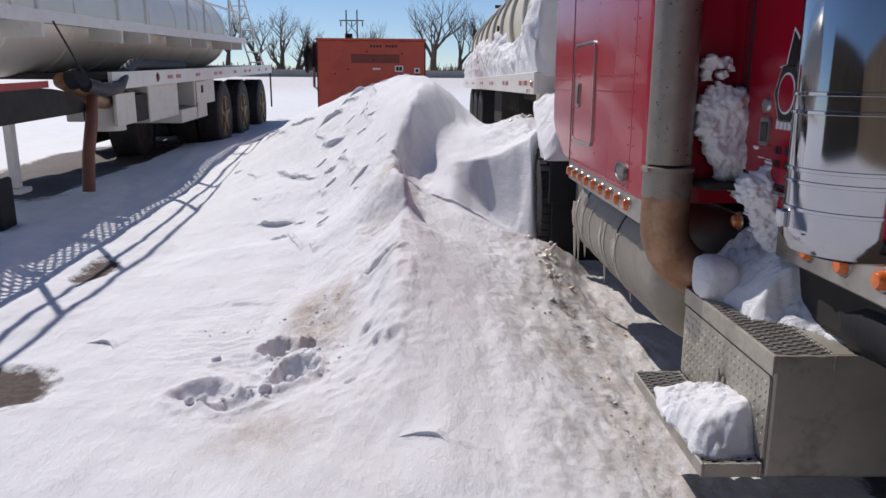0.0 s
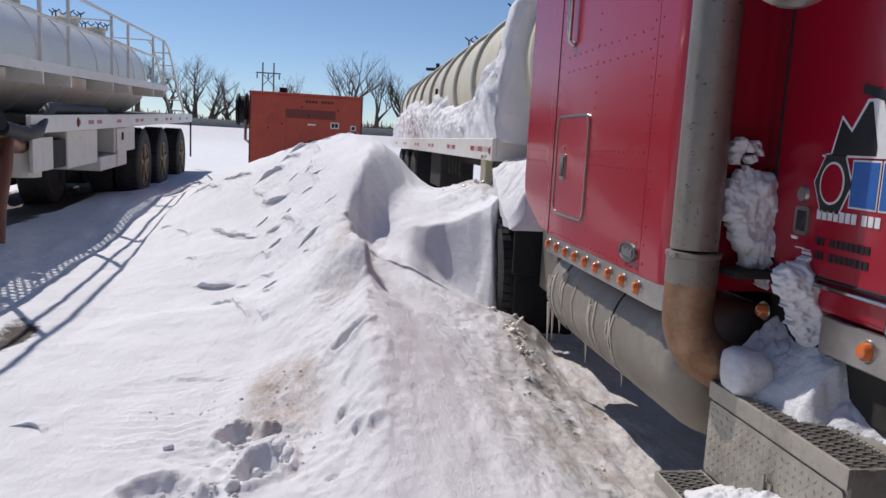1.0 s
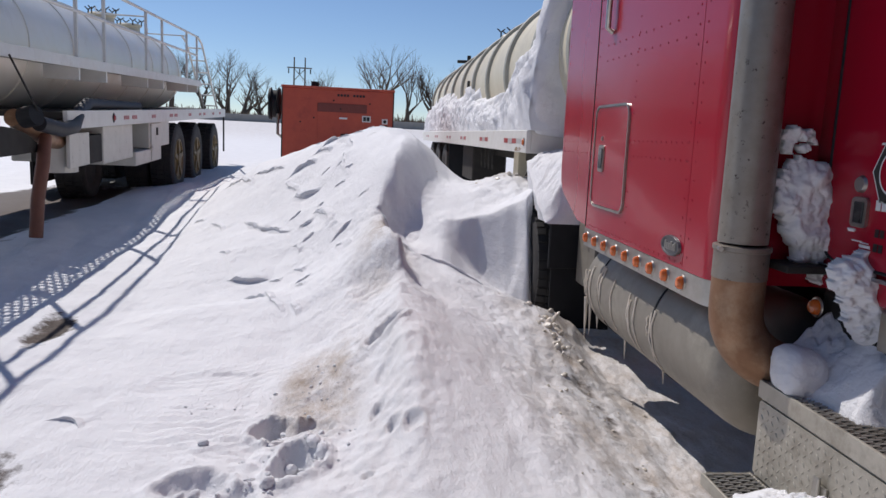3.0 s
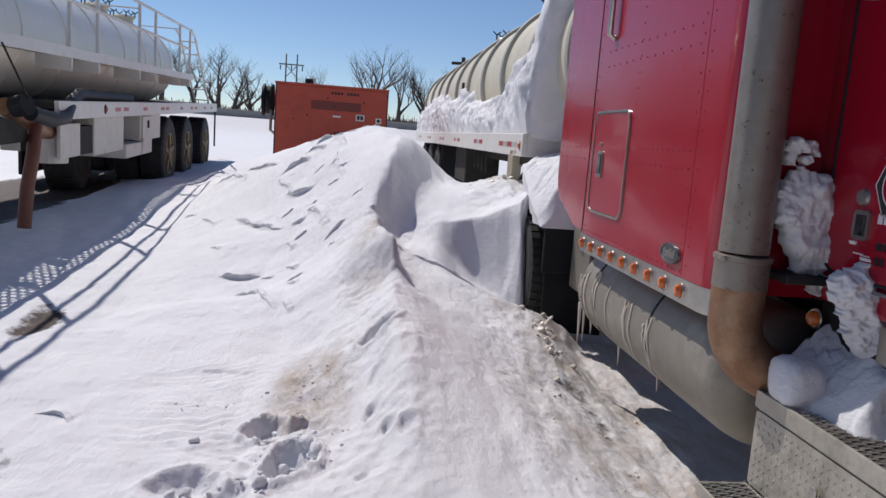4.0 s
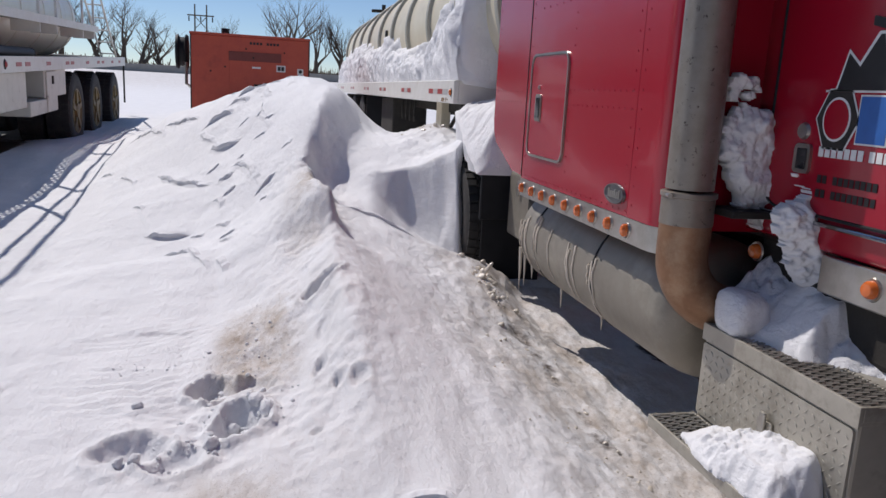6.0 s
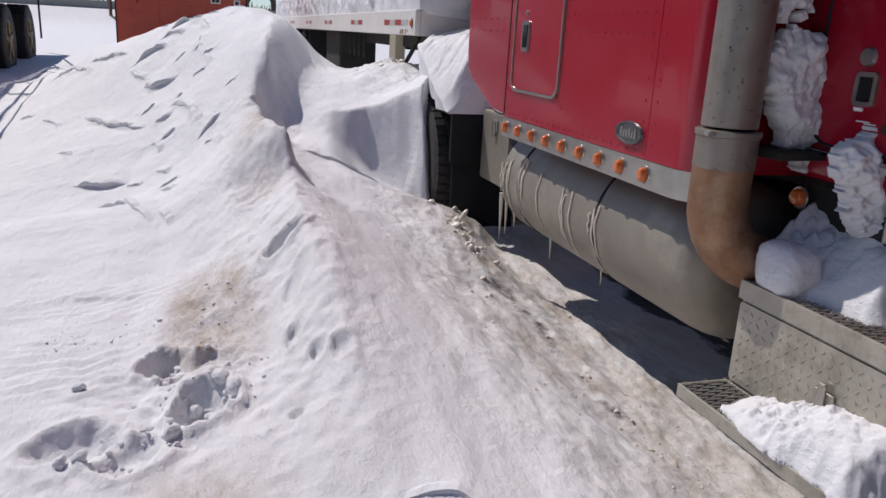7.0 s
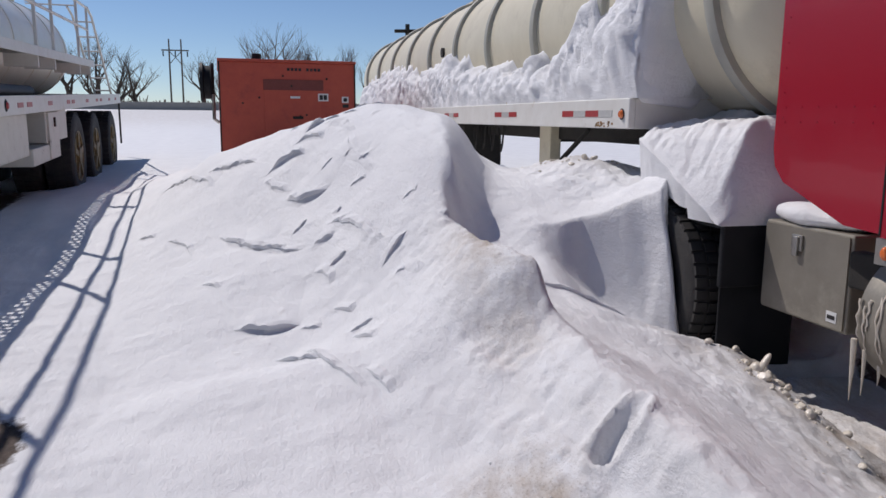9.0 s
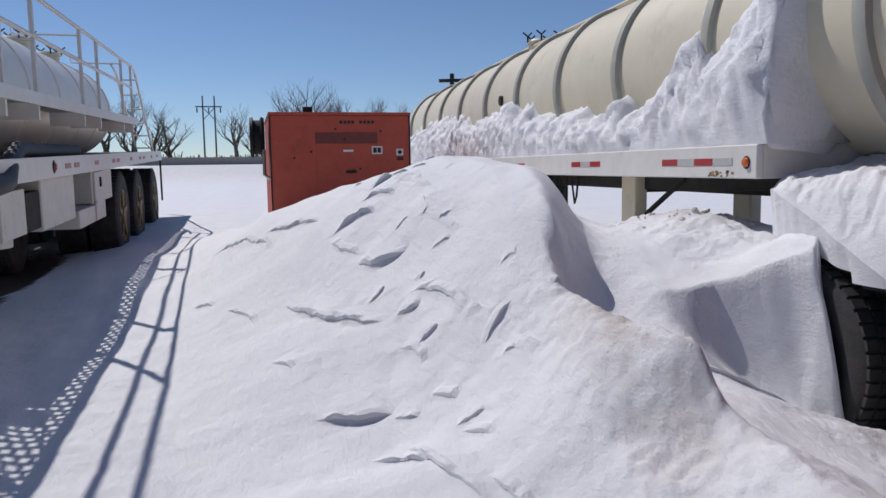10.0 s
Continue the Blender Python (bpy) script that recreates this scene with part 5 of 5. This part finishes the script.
def packed_snow(cx, cz, y, hx, hz, slant, depth, seed, label):
    """Snow packed into the gap behind the cab: a soft plastered slab with a ragged, crumbling outline."""
    us, ws = np.linspace(-1.5, 1.5, 100), np.linspace(-1.4, 1.4, 140)
    U, W = np.meshgrid(us, ws)
    X, Z = cx + hx * U + slant * W * hx, cz + hz * W
    def grain(f, k):
        return np.array([noise.noise(Vector((a * f, b * f, seed * 3.7 + k))) for a, b in zip(X.ravel(), Z.ravel())]).reshape(X.shape)
    m = 1 - (np.abs(U) ** 2.4 + np.abs(W) ** 2.4) ** (1 / 2.4) + 0.40 * grain(7, 0) + 0.22 * grain(22, 1) + 0.12 * grain(60, 2)
    front = y - depth * smooth(-0.05, 0.55, m) - 0.030 * grain(9, 3) - 0.014 * grain(26, 4) - 0.006 * grain(70, 5)
    bm = B()
    vs = [[bm.verts.new((X[j, i] + 0.15 * (front[j, i] - y), front[j, i], Z[j, i])) for i in range(X.shape[1])] for j in range(X.shape[0])]
    for j in range(X.shape[0] - 1):
        for i in range(X.shape[1] - 1):
            if min(m[j, i], m[j, i + 1], m[j + 1, i], m[j + 1, i + 1]) > 0:
                bm.faces.new((vs[j][i], vs[j][i + 1], vs[j + 1][i + 1], vs[j + 1][i]))
    bmesh.ops.delete(bm, geom=[v for v in bm.verts if not v.link_faces], context="VERTS")
    rim = bmesh.ops.extrude_edge_only(bm, edges=[e for e in bm.edges if e.is_boundary])
    for v in rim["geom"]:
        if isinstance(v, bmesh.types.BMVert):
            v.co.y = y + 0.05
    bmesh.ops.recalc_face_normals(bm, faces=bm.faces)
    ob = part("snow_slab", bm, SNOW)
    ob.data.shade_smooth()
    return tagged(ob, label, "snow")


packed_snow(1.47, 1.13, 2.97, 0.19, 0.21, -0.5, 0.06, 6, "ragged snow piled between cab and battery box")
snow((1.23, 3.08, 0.825), (0.085, 0.10, 0.09), 7, 0.03, 3.4, "rounded snow lump on the battery box")
packed_snow(1.35, 1.42, 3.26, 0.17, 0.28, -0.35, 0.05, 18, "ragged snow packed between the cab and the sleeper")
lump("ice_lump", (1.02, 5.93, 0.33), (0.015, 0.02, 0.055), ICE, None, 21, 0.012, 2.0, True, "upright splinter of dirty ice", "ice", (0, 35, 0), 3)
lump("ice_lump", (0.99, 5.95, 0.285), (0.03, 0.03, 0.035), ICE, None, 22, 0.02, 2.0, True, "crumbled lump of dirty ice", "ice", (0, 0, 0), 3)

def clods(name, spots, label, mat=SNOW, seed=1):
    """Loose crumbs lying on the snow; spots: centre, spread, count, size range."""
    r = random.Random(seed)
    xs, ys, sizes = [], [], []
    for cx, cy, sx, sy, n, lo, hi in spots:
        for k in range(n):
            xs.append(r.gauss(cx, sx))
            ys.append(r.gauss(cy, sy))
            sizes.append(lo + (hi - lo) * r.random() ** 4)
    xa, ya = np.array(xs), np.array(ys)
    zs = ground_detail(xa, ya, drift_height(xa, ya))
    bm = B()
    for x, y, z, rad in zip(xs, ys, zs, sizes):
        m = Matrix.Translation((x, y, z + rad * 0.25)) @ Euler((r.uniform(-0.4, 0.4), r.uniform(-0.4, 0.4), r.uniform(0, 3))).to_matrix().to_4x4() @ Matrix.Diagonal((rad, rad * r.uniform(0.6, 1), rad * r.uniform(0.45, 0.8), 1))
        g = bmesh.ops.create_icosphere(bm, subdivisions=2, radius=1.0, matrix=m)
        for v in g["verts"]:
            v.co += (v.co - Vector((x, y, z))) * 0.5 * noise.noise(v.co * (0.8 / rad))
    return tagged(part(name, bm, mat), label, "snow", kind="stuff")


clods("snow_crumbs", ((-0.78, 4.05, 0.12, 0.16, 60, 0.006, 0.05), (-1.12, 4.72, 0.20, 0.07, 22, 0.005, 0.016), (-0.66, 4.75, 0.08, 0.22, 30, 0.005, 0.014), (-1.02, 3.70, 0.12, 0.08, 22, 0.008, 0.04)),
      "loose snow crumbs round the boot holes", SNOW, 5)
clods("ice_crumbs", ((0.97, 5.72, 0.06, 0.28, 60, 0.007, 0.035), (0.90, 4.6, 0.20, 0.6, 60, 0.004, 0.014), (0.98, 3.3, 0.14, 0.45, 50, 0.004, 0.016), (1.1, 8.6, 0.2, 0.3, 40, 0.01, 0.04)),
      "crumbs of dirty ice beside the truck", ICE, 6)

# ---- left tank trailer ----
LT = pose(-4.24, 12.5, 0, 1.7, 0, 2.3)
lt = thing("tank_trailer", "white vacuum tank trailer with walkway and handrail, road-stained", "trailer", LT)
LC = (-1.52, 2.62, 0.90)
lsh = Matrix.Translation((LC[0], 0, LC[1])) @ ALONG_Y
ring_lathe("tank_shell", [(0.05, -6.6), (0.6, -6.45), (0.86, -6.1), (0.90, -5.6), (0.90, 8.1), (0.86, 8.5), (0.6, 8.75), (0.05, 8.85)], lsh, WHITE_TANK, lt, 72, "road-stained white tank shell")
for y in (-5.0, -3.2, -1.4, 0.3, 1.9, 3.6, 5.3, 6.8, 8.0):
    ring_lathe("tank_band", [(0.895, -0.06), (0.915, -0.05), (0.915, 0.05), (0.895, 0.06)], Matrix.Translation((LC[0], y, LC[1])) @ ALONG_Y, WHITE_TANK, lt, 72)
lrail = part("frame_rail", box(B(), -0.06, 0, -2.0, 11.6, 1.57, 1.80, 0.008), WHITE, lt, "white frame rail with red marker tape")
# dark deck and an added dark sheet behind stand in for the underside's shade
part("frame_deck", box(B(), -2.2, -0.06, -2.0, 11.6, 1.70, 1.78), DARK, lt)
part("far_shade_sheet", box(B(), -2.34, -2.28, 3.0, 11.0, 0.3, 1.68), DARK, lt)
for k, y in enumerate((0.55, 1.05, 2.4, 3.9, 4.35, 5.9, 7.2, 7.8, 9.2, 10.4)):
    part("tape", box(B(), 0.0, 0.004, y, y + 0.3, 1.655, 1.715), REDTAPE, lrail)
m = Matrix.Translation((0.0, 0.0, 1.69)) @ Matrix.Rotation(radians(90), 4, "Y")
lamp = ring_lathe("marker_light", [(0.02, 0.012), (0.05, 0.012), (0.075, 0.0)], m, BLACK, lrail, 20)
ring_lathe("lens", [(0.004, 0.03), (0.03, 0.028), (0.045, 0.013)], m, REDTAPE, lamp, 18, "dark red lens")
# walkway: kerb board and open grating
part("walkway_kerb", box(B(), -0.15, -0.12, -6.0, 8.3, 2.36, 2.50, 0.006), WHITE, lt, "white walkway kerb board")
bm = B()
for k in range(150):
    y = -6.0 + k * 0.096
    for j in range(7):
        x = -0.66 + j * 0.075 + (0.0 if k % 2 else 0.0375)
        box(bm, x, x + 0.026, y, y + 0.096, 2.40, 2.415)
    box(bm, -0.66, -0.13, y, y + 0.03, 2.396, 2.411)
tagged(part("walkway_grating", bm, BRIGHT, lt), kind="stuff")
for y in (-4.9, -3.66, -1.11, 0.14, 2.7, 4.0, 6.5, 7.8):
    part("handrail_post", box(B(), -0.17, -0.125, y - 0.025, y + 0.025, 2.5, 3.55, 0.004), WHITE, lt)
    part("walkway_bracket", box(B(), -0.62, -0.16, y + 0.1, y + 0.16, 2.2, 2.39, 0.004), WHITE, lt)
for z in (3.55, 3.10):
    part("handrail", sweep(B(), [(-0.147, -6.0, z), (-0.147, 7.82, z)], 0.026, 8), WHITE, lt)
for y in (2.7, 6.5):
    part("handrail_cross_rail", sweep(B(), [(-0.147, y, 3.45), (-1.0, y, 3.45), (-1.0, y, 3.56)], 0.014, 6), WHITE, lt)
# rear ladder
for x in (-0.13, -0.50):
    part("ladder_rail", sweep(B(), [(x, 7.82, 3.55), (x, 8.4, 3.42), (x, 10.9, 1.80)], 0.025, 8), WHITE, lt)
for k in range(6):
    u = k / 5
    part("ladder_rung", cyl(B(), (-0.13, 8.7 + 2.1 * u, 3.33 - 1.45 * u), (-0.50, 8.7 + 2.1 * u, 3.33 - 1.45 * u), 0.018, 8), WHITE, lt)
part("rear_strap", box(B(), -0.05, -0.01, 11.45, 11.52, 0.55, 1.57), DARK, lt)
for y in (1.6, 4.9, 7.0):
    tank_hatch(lt, -1.52, y, 3.56)
# wheels with yellow-stained rims
for y, z in ((4.85, 0.74), (7.0, 0.70), (9.7, 0.66)):
    dual_tyre(lt, -0.24, y, z, 0.74, 0.46, RUBBER, YELLOW, 1)
    dual_tyre(lt, -0.74, y, z, 0.74, 0.46)
    dual_tyre(lt, -1.95, y, z, 0.74, 0.46)
part("axle_beam", box(B(), -1.9, -0.5, 5.1, 9.8, 0.9, 1.2), DARK, lt)
# boxes under the rail
bx = part("hose_box", box(B(), -1.4, -0.10, -0.2, 1.45, 1.0, 1.57, 0.02), LOCKER, lt, "mud-spattered white box")
cab2 = part("locker", box(B(), -1.2, -0.06, 1.47, 3.3, 0.85, 1.09, 0.015), LOCKER, lt, "white locker with a door")
part("locker_shelf", box(B(), -1.2, -0.9, 1.47, 2.45, 1.09, 1.57), DARK, lt)
part("locker_body", box(B(), -1.2, -0.07, 2.47, 4.15, 1.10, 1.57, 0.015), LOCKER, lt)
part("locker_door", box(B(), -0.07, -0.04, 2.55, 3.28, 0.86, 1.55, 0.012), LOCKER, lt)
part("door_latch", box(B(), -0.042, -0.02, 2.9, 2.98, 1.33, 1.47, 0.004), DARK, lt)
part("pump_body", cyl(B(), (-0.35, -1.35, 0.98), (-0.35, -1.35, 1.42), 0.24, 20), LOCKER, lt, "dirty pump casing")
part("pump_plate", box(B(), -0.15, -0.10, -1.65, -0.85, 1.05, 1.5, 0.01), LOCKER, lt)
part("step_recess", box(B(), -0.9, -0.11, -0.8, -0.24, 1.05, 1.45, 0.01), DARK, lt)
part("suction_pipe", sweep(B(), [(-0.25, -3.0, 1.72), (-0.2, -2.4, 1.52), (-0.25, -1.9, 1.42), (-0.3, -1.4, 1.38)], 0.10, 16), RUST, lt, smooth=True)
part("suction_valve", cyl(B(), (-0.16, -2.95, 1.72), (0.0, -3.0, 1.76), 0.12, 20), BLACK, lt)
part("valve_lever", sweep(B(), [(0.0, -2.95, 1.80), (-0.08, -3.45, 2.38)], 0.012, 6), DARK, lt)
part("hose", sweep(B(), [(-0.05, -2.8, 1.66), (0.02, -2.3, 1.58), (0.0, -1.8, 1.60), (-0.1, -1.3, 1.75), (-0.2, -0.6, 1.88), (-0.25, 0.6, 1.86), (-0.25, 2.4, 1.84)], 0.09, 14), HOSE, lt, "black rubber hose", True)
part("hose", sweep(B(), [(-0.1, -2.5, 1.50), (-0.06, -2.7, 1.2), (-0.08, -2.85, 0.8), (-0.1, -2.9, 0.35)], 0.075, 14), HOSE_BROWN, lt, "red-brown rubber hose", True)
# dark arched front fender, landing leg and the far tyres
bm = B()
arch = [(-2.55 + -1.5 * (1 - math.cos(radians(a))), 1.32 + 0.34 * math.sin(radians(a))) for a in range(0, 91, 10)]
arch = [(y, z) for y, z in arch] + [(-5.8, 1.66), (-5.8, 1.32)]
extrude_poly(bm, arch, "x", -0.19, -0.15)
part("front_fender", bm, DARK, lt, "dark arched fender")
part("fender_tape", box(B(), -0.148, -0.143, -5.5, -3.6, 1.655, 1.73), REDTAPE, lt)
part("landing_leg", box(B(), -0.96, -0.86, -3.1, -2.97, 0.42, 1.6, 0.015), WHITE, lt)
part("landing_foot", box(B(), -1.03, -0.79, -3.18, -2.89, 0.36, 0.42, 0.01), WHITE, lt)
part("far_leg", box(B(), -2.34, -2.22, -3.25, -3.1, 0.42, 1.6, 0.015), WHITE, lt)
dual_tyre(lt, -1.35, 2.6, 0.70, 0.58, 0.5)
part("flap", box(B(), -0.42, -0.35, -4.6, -4.25, 0.1, 0.75, 0.03), BLACK, lt)

# ---- orange equipment box with a snow-topped drift before it ----
eb = thing("equipment_box", "faded orange-red steel equipment box behind the snow drift", "equipment box", pose(-0.965, 14.08, 0, 0, 0, 2.0))
body = part("body", box(B(), -0.97, 0.97, 0, 2.6, 0.5, 2.36, 0.015), RED_FAR, eb)
part("top_frame", box(B(), -0.985, 0.985, -0.015, 2.61, 2.36, 2.40, 0.008), RED_FAR, eb)
for x in (-0.975, 0.955):
    part("corner_post", box(B(), x, x + 0.02, -0.012, 0.012, 0.5, 2.36, 0.003), DARK, eb)
part("raised_panel", box(B(), -0.35, 0.45, -0.008, 0.002, 1.3, 2.12, 0.003), RED_FAR, eb)
part("grille_strip", box(B(), -0.36, 0.5, -0.012, 0.0, 1.97, 2.12, 0.003), material("dark_vent_red", (0.20, 0.05, 0.04), 0.7, scale=10), eb)
for k in range(9):
    if k not in (4,):
        part("letter_bar", box(B(), -0.02 + k * 0.055, 0.018 + k * 0.055, -0.006, 0.0, 2.245, 2.285), BLACK_DECAL, eb)
part("caution_label", box(B(), 0.42, 0.57, -0.012, -0.008, 1.82, 1.93), WHITE_DECAL, eb)
part("caution_bar", box(B(), 0.44, 0.49, -0.015, -0.0125, 1.84, 1.91), BLACK_DECAL, eb)
part("caution_bar", box(B(), 0.50, 0.55, -0.015, -0.0125, 1.84, 1.91), BLACK_DECAL, eb)
part("hazard_label", box(B(), 0.77, 0.87, -0.006, 0.0, 1.80, 1.89), WHITE_DECAL, eb)
part("hazard_dot", cyl(B(), (0.82, -0.012, 1.845), (0.82, -0.006, 1.845), 0.03, 14), BLACK_DECAL, eb)
part("hazard_label", box(B(), 0.78, 0.87, -0.006, 0.0, 1.73, 1.78), BLACK_DECAL, eb)
part("name_plate", box(B(), 0.02, 0.16, -0.016, -0.008, 1.855, 1.885), WHITE_DECAL, eb)
for x, z in ((-0.08, 2.17), (0.04, 2.03), (-0.42, 1.86), (0.55, 2.14), (-0.65, 1.78), (0.16, 1.6), (0.25, 1.62)):
    part("bolt", cyl(B(), (x, -0.014, z), (x, 0.0, z), 0.016, 8), DARK, eb)
part("latch_handle", box(B(), 0.05, 0.2, -0.03, -0.005, 1.56, 1.60, 0.005), DARK, eb)
part("exhaust_cap", cyl(B(), (-0.42, 0.4, 2.40), (-0.42, 0.4, 2.50), 0.07, 14), BLACK, eb)
ring_lathe("hose_reel", [(0.03, -0.10), (0.27, -0.10), (0.29, -0.06), (0.24, -0.04), (0.24, 0.04), (0.29, 0.06), (0.27, 0.10), (0.03, 0.10)], Matrix.Translation((-1.13, 0.5, 2.08)) @ ALONG_X, BLACK, eb, 28, "black reel on the side")
part("side_pipe", sweep(B(), [(-1.05, 0.2, 1.9), (-1.05, 0.2, 1.55), (-0.98, 0.2, 1.5)], 0.025, 8), BRIGHT, eb)

# ---- the distance: road on its bank, brush, poles and bare trees ----
rng = random.Random(11)
road = part("road", box(B(), -160, 160, 70, 78, 1.8, 2.75, 0.05), CONCRETE)
tagged(road, "far highway embankment with a concrete edge", "road", kind="structure")
bm = B()
for k in range(5200):
    x = rng.uniform(-70, 60)
    y = rng.uniform(84, 125)
    h = rng.uniform(0.4, 2.0) * (0.6 + 0.7 * (0.5 + noise.noise(Vector((x * 0.07, y * 0.05, 0)))))
    for j in range(3):
        dx, dy = rng.uniform(-0.7, 0.7), rng.uniform(-0.5, 0.5)
        a, b = Vector((x + dx * 0.3, y, 1.9)), Vector((x + dx, y + dy, 1.9 + h * rng.uniform(0.6, 1)))
        w = rng.uniform(0.05, 0.13)
        v = [bm.verts.new(a + Vector((-w, 0, 0))), bm.verts.new(a + Vector((w, 0, 0))), bm.verts.new(b + Vector((w * 0.3, 0.05, 0))), bm.verts.new(b - Vector((w * 0.3, 0, 0)))]
        bm.faces.new(v)
tagged(part("brush", bm, BRUSH), "brown leafless brush along the far road", "brush", kind="stuff")
bm = B()
extrude_poly(bm, [(-300, 1.5), (300, 1.5), (300, 6), (220, 8), (120, 6.5), (30, 7.5), (-60, 6), (-140, 8.5), (-300, 7)], "y", 330, 340)
tagged(part("far_ridge", bm, BRUSH), "low brown wooded ridge far away", "backdrop", kind="structure")


def bare_tree(x, y, z0, height, seed, spread=0.55):
    """A leafless tree: tapered trunk and limbs forking several times into fine twigs."""
    r = random.Random(seed)
    root = thing("bare_tree", "leafless winter tree with fine bare branches", "tree", pose(x, y, z0), "trees on the horizon")
    trunk, crown = B(), B()

    def limb(p, d, length, rad, level):
        pts, rs = [p.copy()], [rad]
        q, e = p.copy(), d.copy()
        for s in range(3):
            e = (e + Vector((r.uniform(-1, 1), r.uniform(-1, 1), r.uniform(-0.3, 0.7))) * 0.17).normalized()
            q = q + e * length / 3
            pts.append(q.copy())
            rs.append(rad * (1 - 0.16 * (s + 1)))
        sweep(trunk if level == 0 else crown, pts, rs, 6 if level < 2 else 3, caps=False)
        if level >= 5 or rad < 0.016:
            return
        for k in range(3 if level < 4 else 2):
            i = r.choice((1, 2, 3)) if k else 3
            a = r.uniform(0, 2 * math.pi)
            side = Vector((math.cos(a), math.sin(a), 0))
            nd = (e * (1 - spread) + side * spread * r.uniform(0.7, 1.3) + Vector((0, 0, 0.28))).normalized()
            limb(pts[i], nd, length * r.uniform(0.62, 0.84), rs[i] * r.uniform(0.6, 0.78), level + 1)
        if level < 3:
            nd = (e + Vector((r.uniform(-0.3, 0.3), r.uniform(-0.3, 0.3), 0.3))).normalized()
            limb(pts[3], nd, length * 0.75, rs[3] * 0.8, level + 1)

    limb(Vector((0, 0, 0)), Vector((r.uniform(-0.08, 0.08), 0, 1)).normalized(), height * 0.27, height * 0.042, 0)
    part("trunk", trunk, BARK, root)
    part("crown", crown, BARK, root)
    return root


for x, y, h, s, sp in ((1.0, 95, 9.8, 3, 0.55), (-15.6, 95, 7.2, 5, 0.6), (-17.8, 97, 8.4, 6, 0.6), (-13.4, 96, 6.2, 7, 0.6), (-6.2, 95, 6.6, 8, 0.5), (-20.5, 98, 7.8, 9, 0.6),
                       (4.2, 95, 7.4, 10, 0.4), (7.4, 96, 8.4, 12, 0.5), (-3.9, 99, 5.2, 13, 0.5), (10.6, 99, 8.0, 14, 0.5), (-25, 100, 9.0, 15, 0.6), (-31, 104, 9.5, 16, 0.6), (14, 105, 8, 17, 0.5)):
    bare_tree(x, y, 2.0, h * 1.35, s, sp)

# H-frame power poles
pl = thing("power_pole", "wooden H-frame power pole with cross arm", "pole", pose(-10.2, 110, 2.0))
for x in (-0.75, 0.75):
    part("pole", cyl(B(), (x, 0, 0), (x, 0, 9.5), 0.13, 10, 0.09), WOOD_POLE, pl)
part("cross_arm", box(B(), -1.7, 1.7, -0.06, 0.06, 8.0, 8.16), WOOD_POLE, pl)
for s in (-1, 1):
    part("brace", sweep(B(), [(-0.7 * s, 0, 7.9), (0.7 * s, 0, 6.4)], 0.05, 5), WOOD_POLE, pl)
for x in (-1.5, 0.0, 1.5):
    part("insulator", cyl(B(), (x, 0, 7.95), (x, 0, 7.3), 0.08, 8), DARK, pl)

# unseen plain walls far behind and beside the camera, added to darken chrome reflections
for x0, x1, y0, y1 in ((-30, 30, -16, -15.6), (-22.4, -22, -15.5, 6)):
    tagged(part("reflected_wall", box(B(), x0, x1, y0, y1, -0.2, 6.0, 0.05), BRUSH), "plain dull brown wall added out of view to darken the chrome's reflections", "wall", kind="structure")
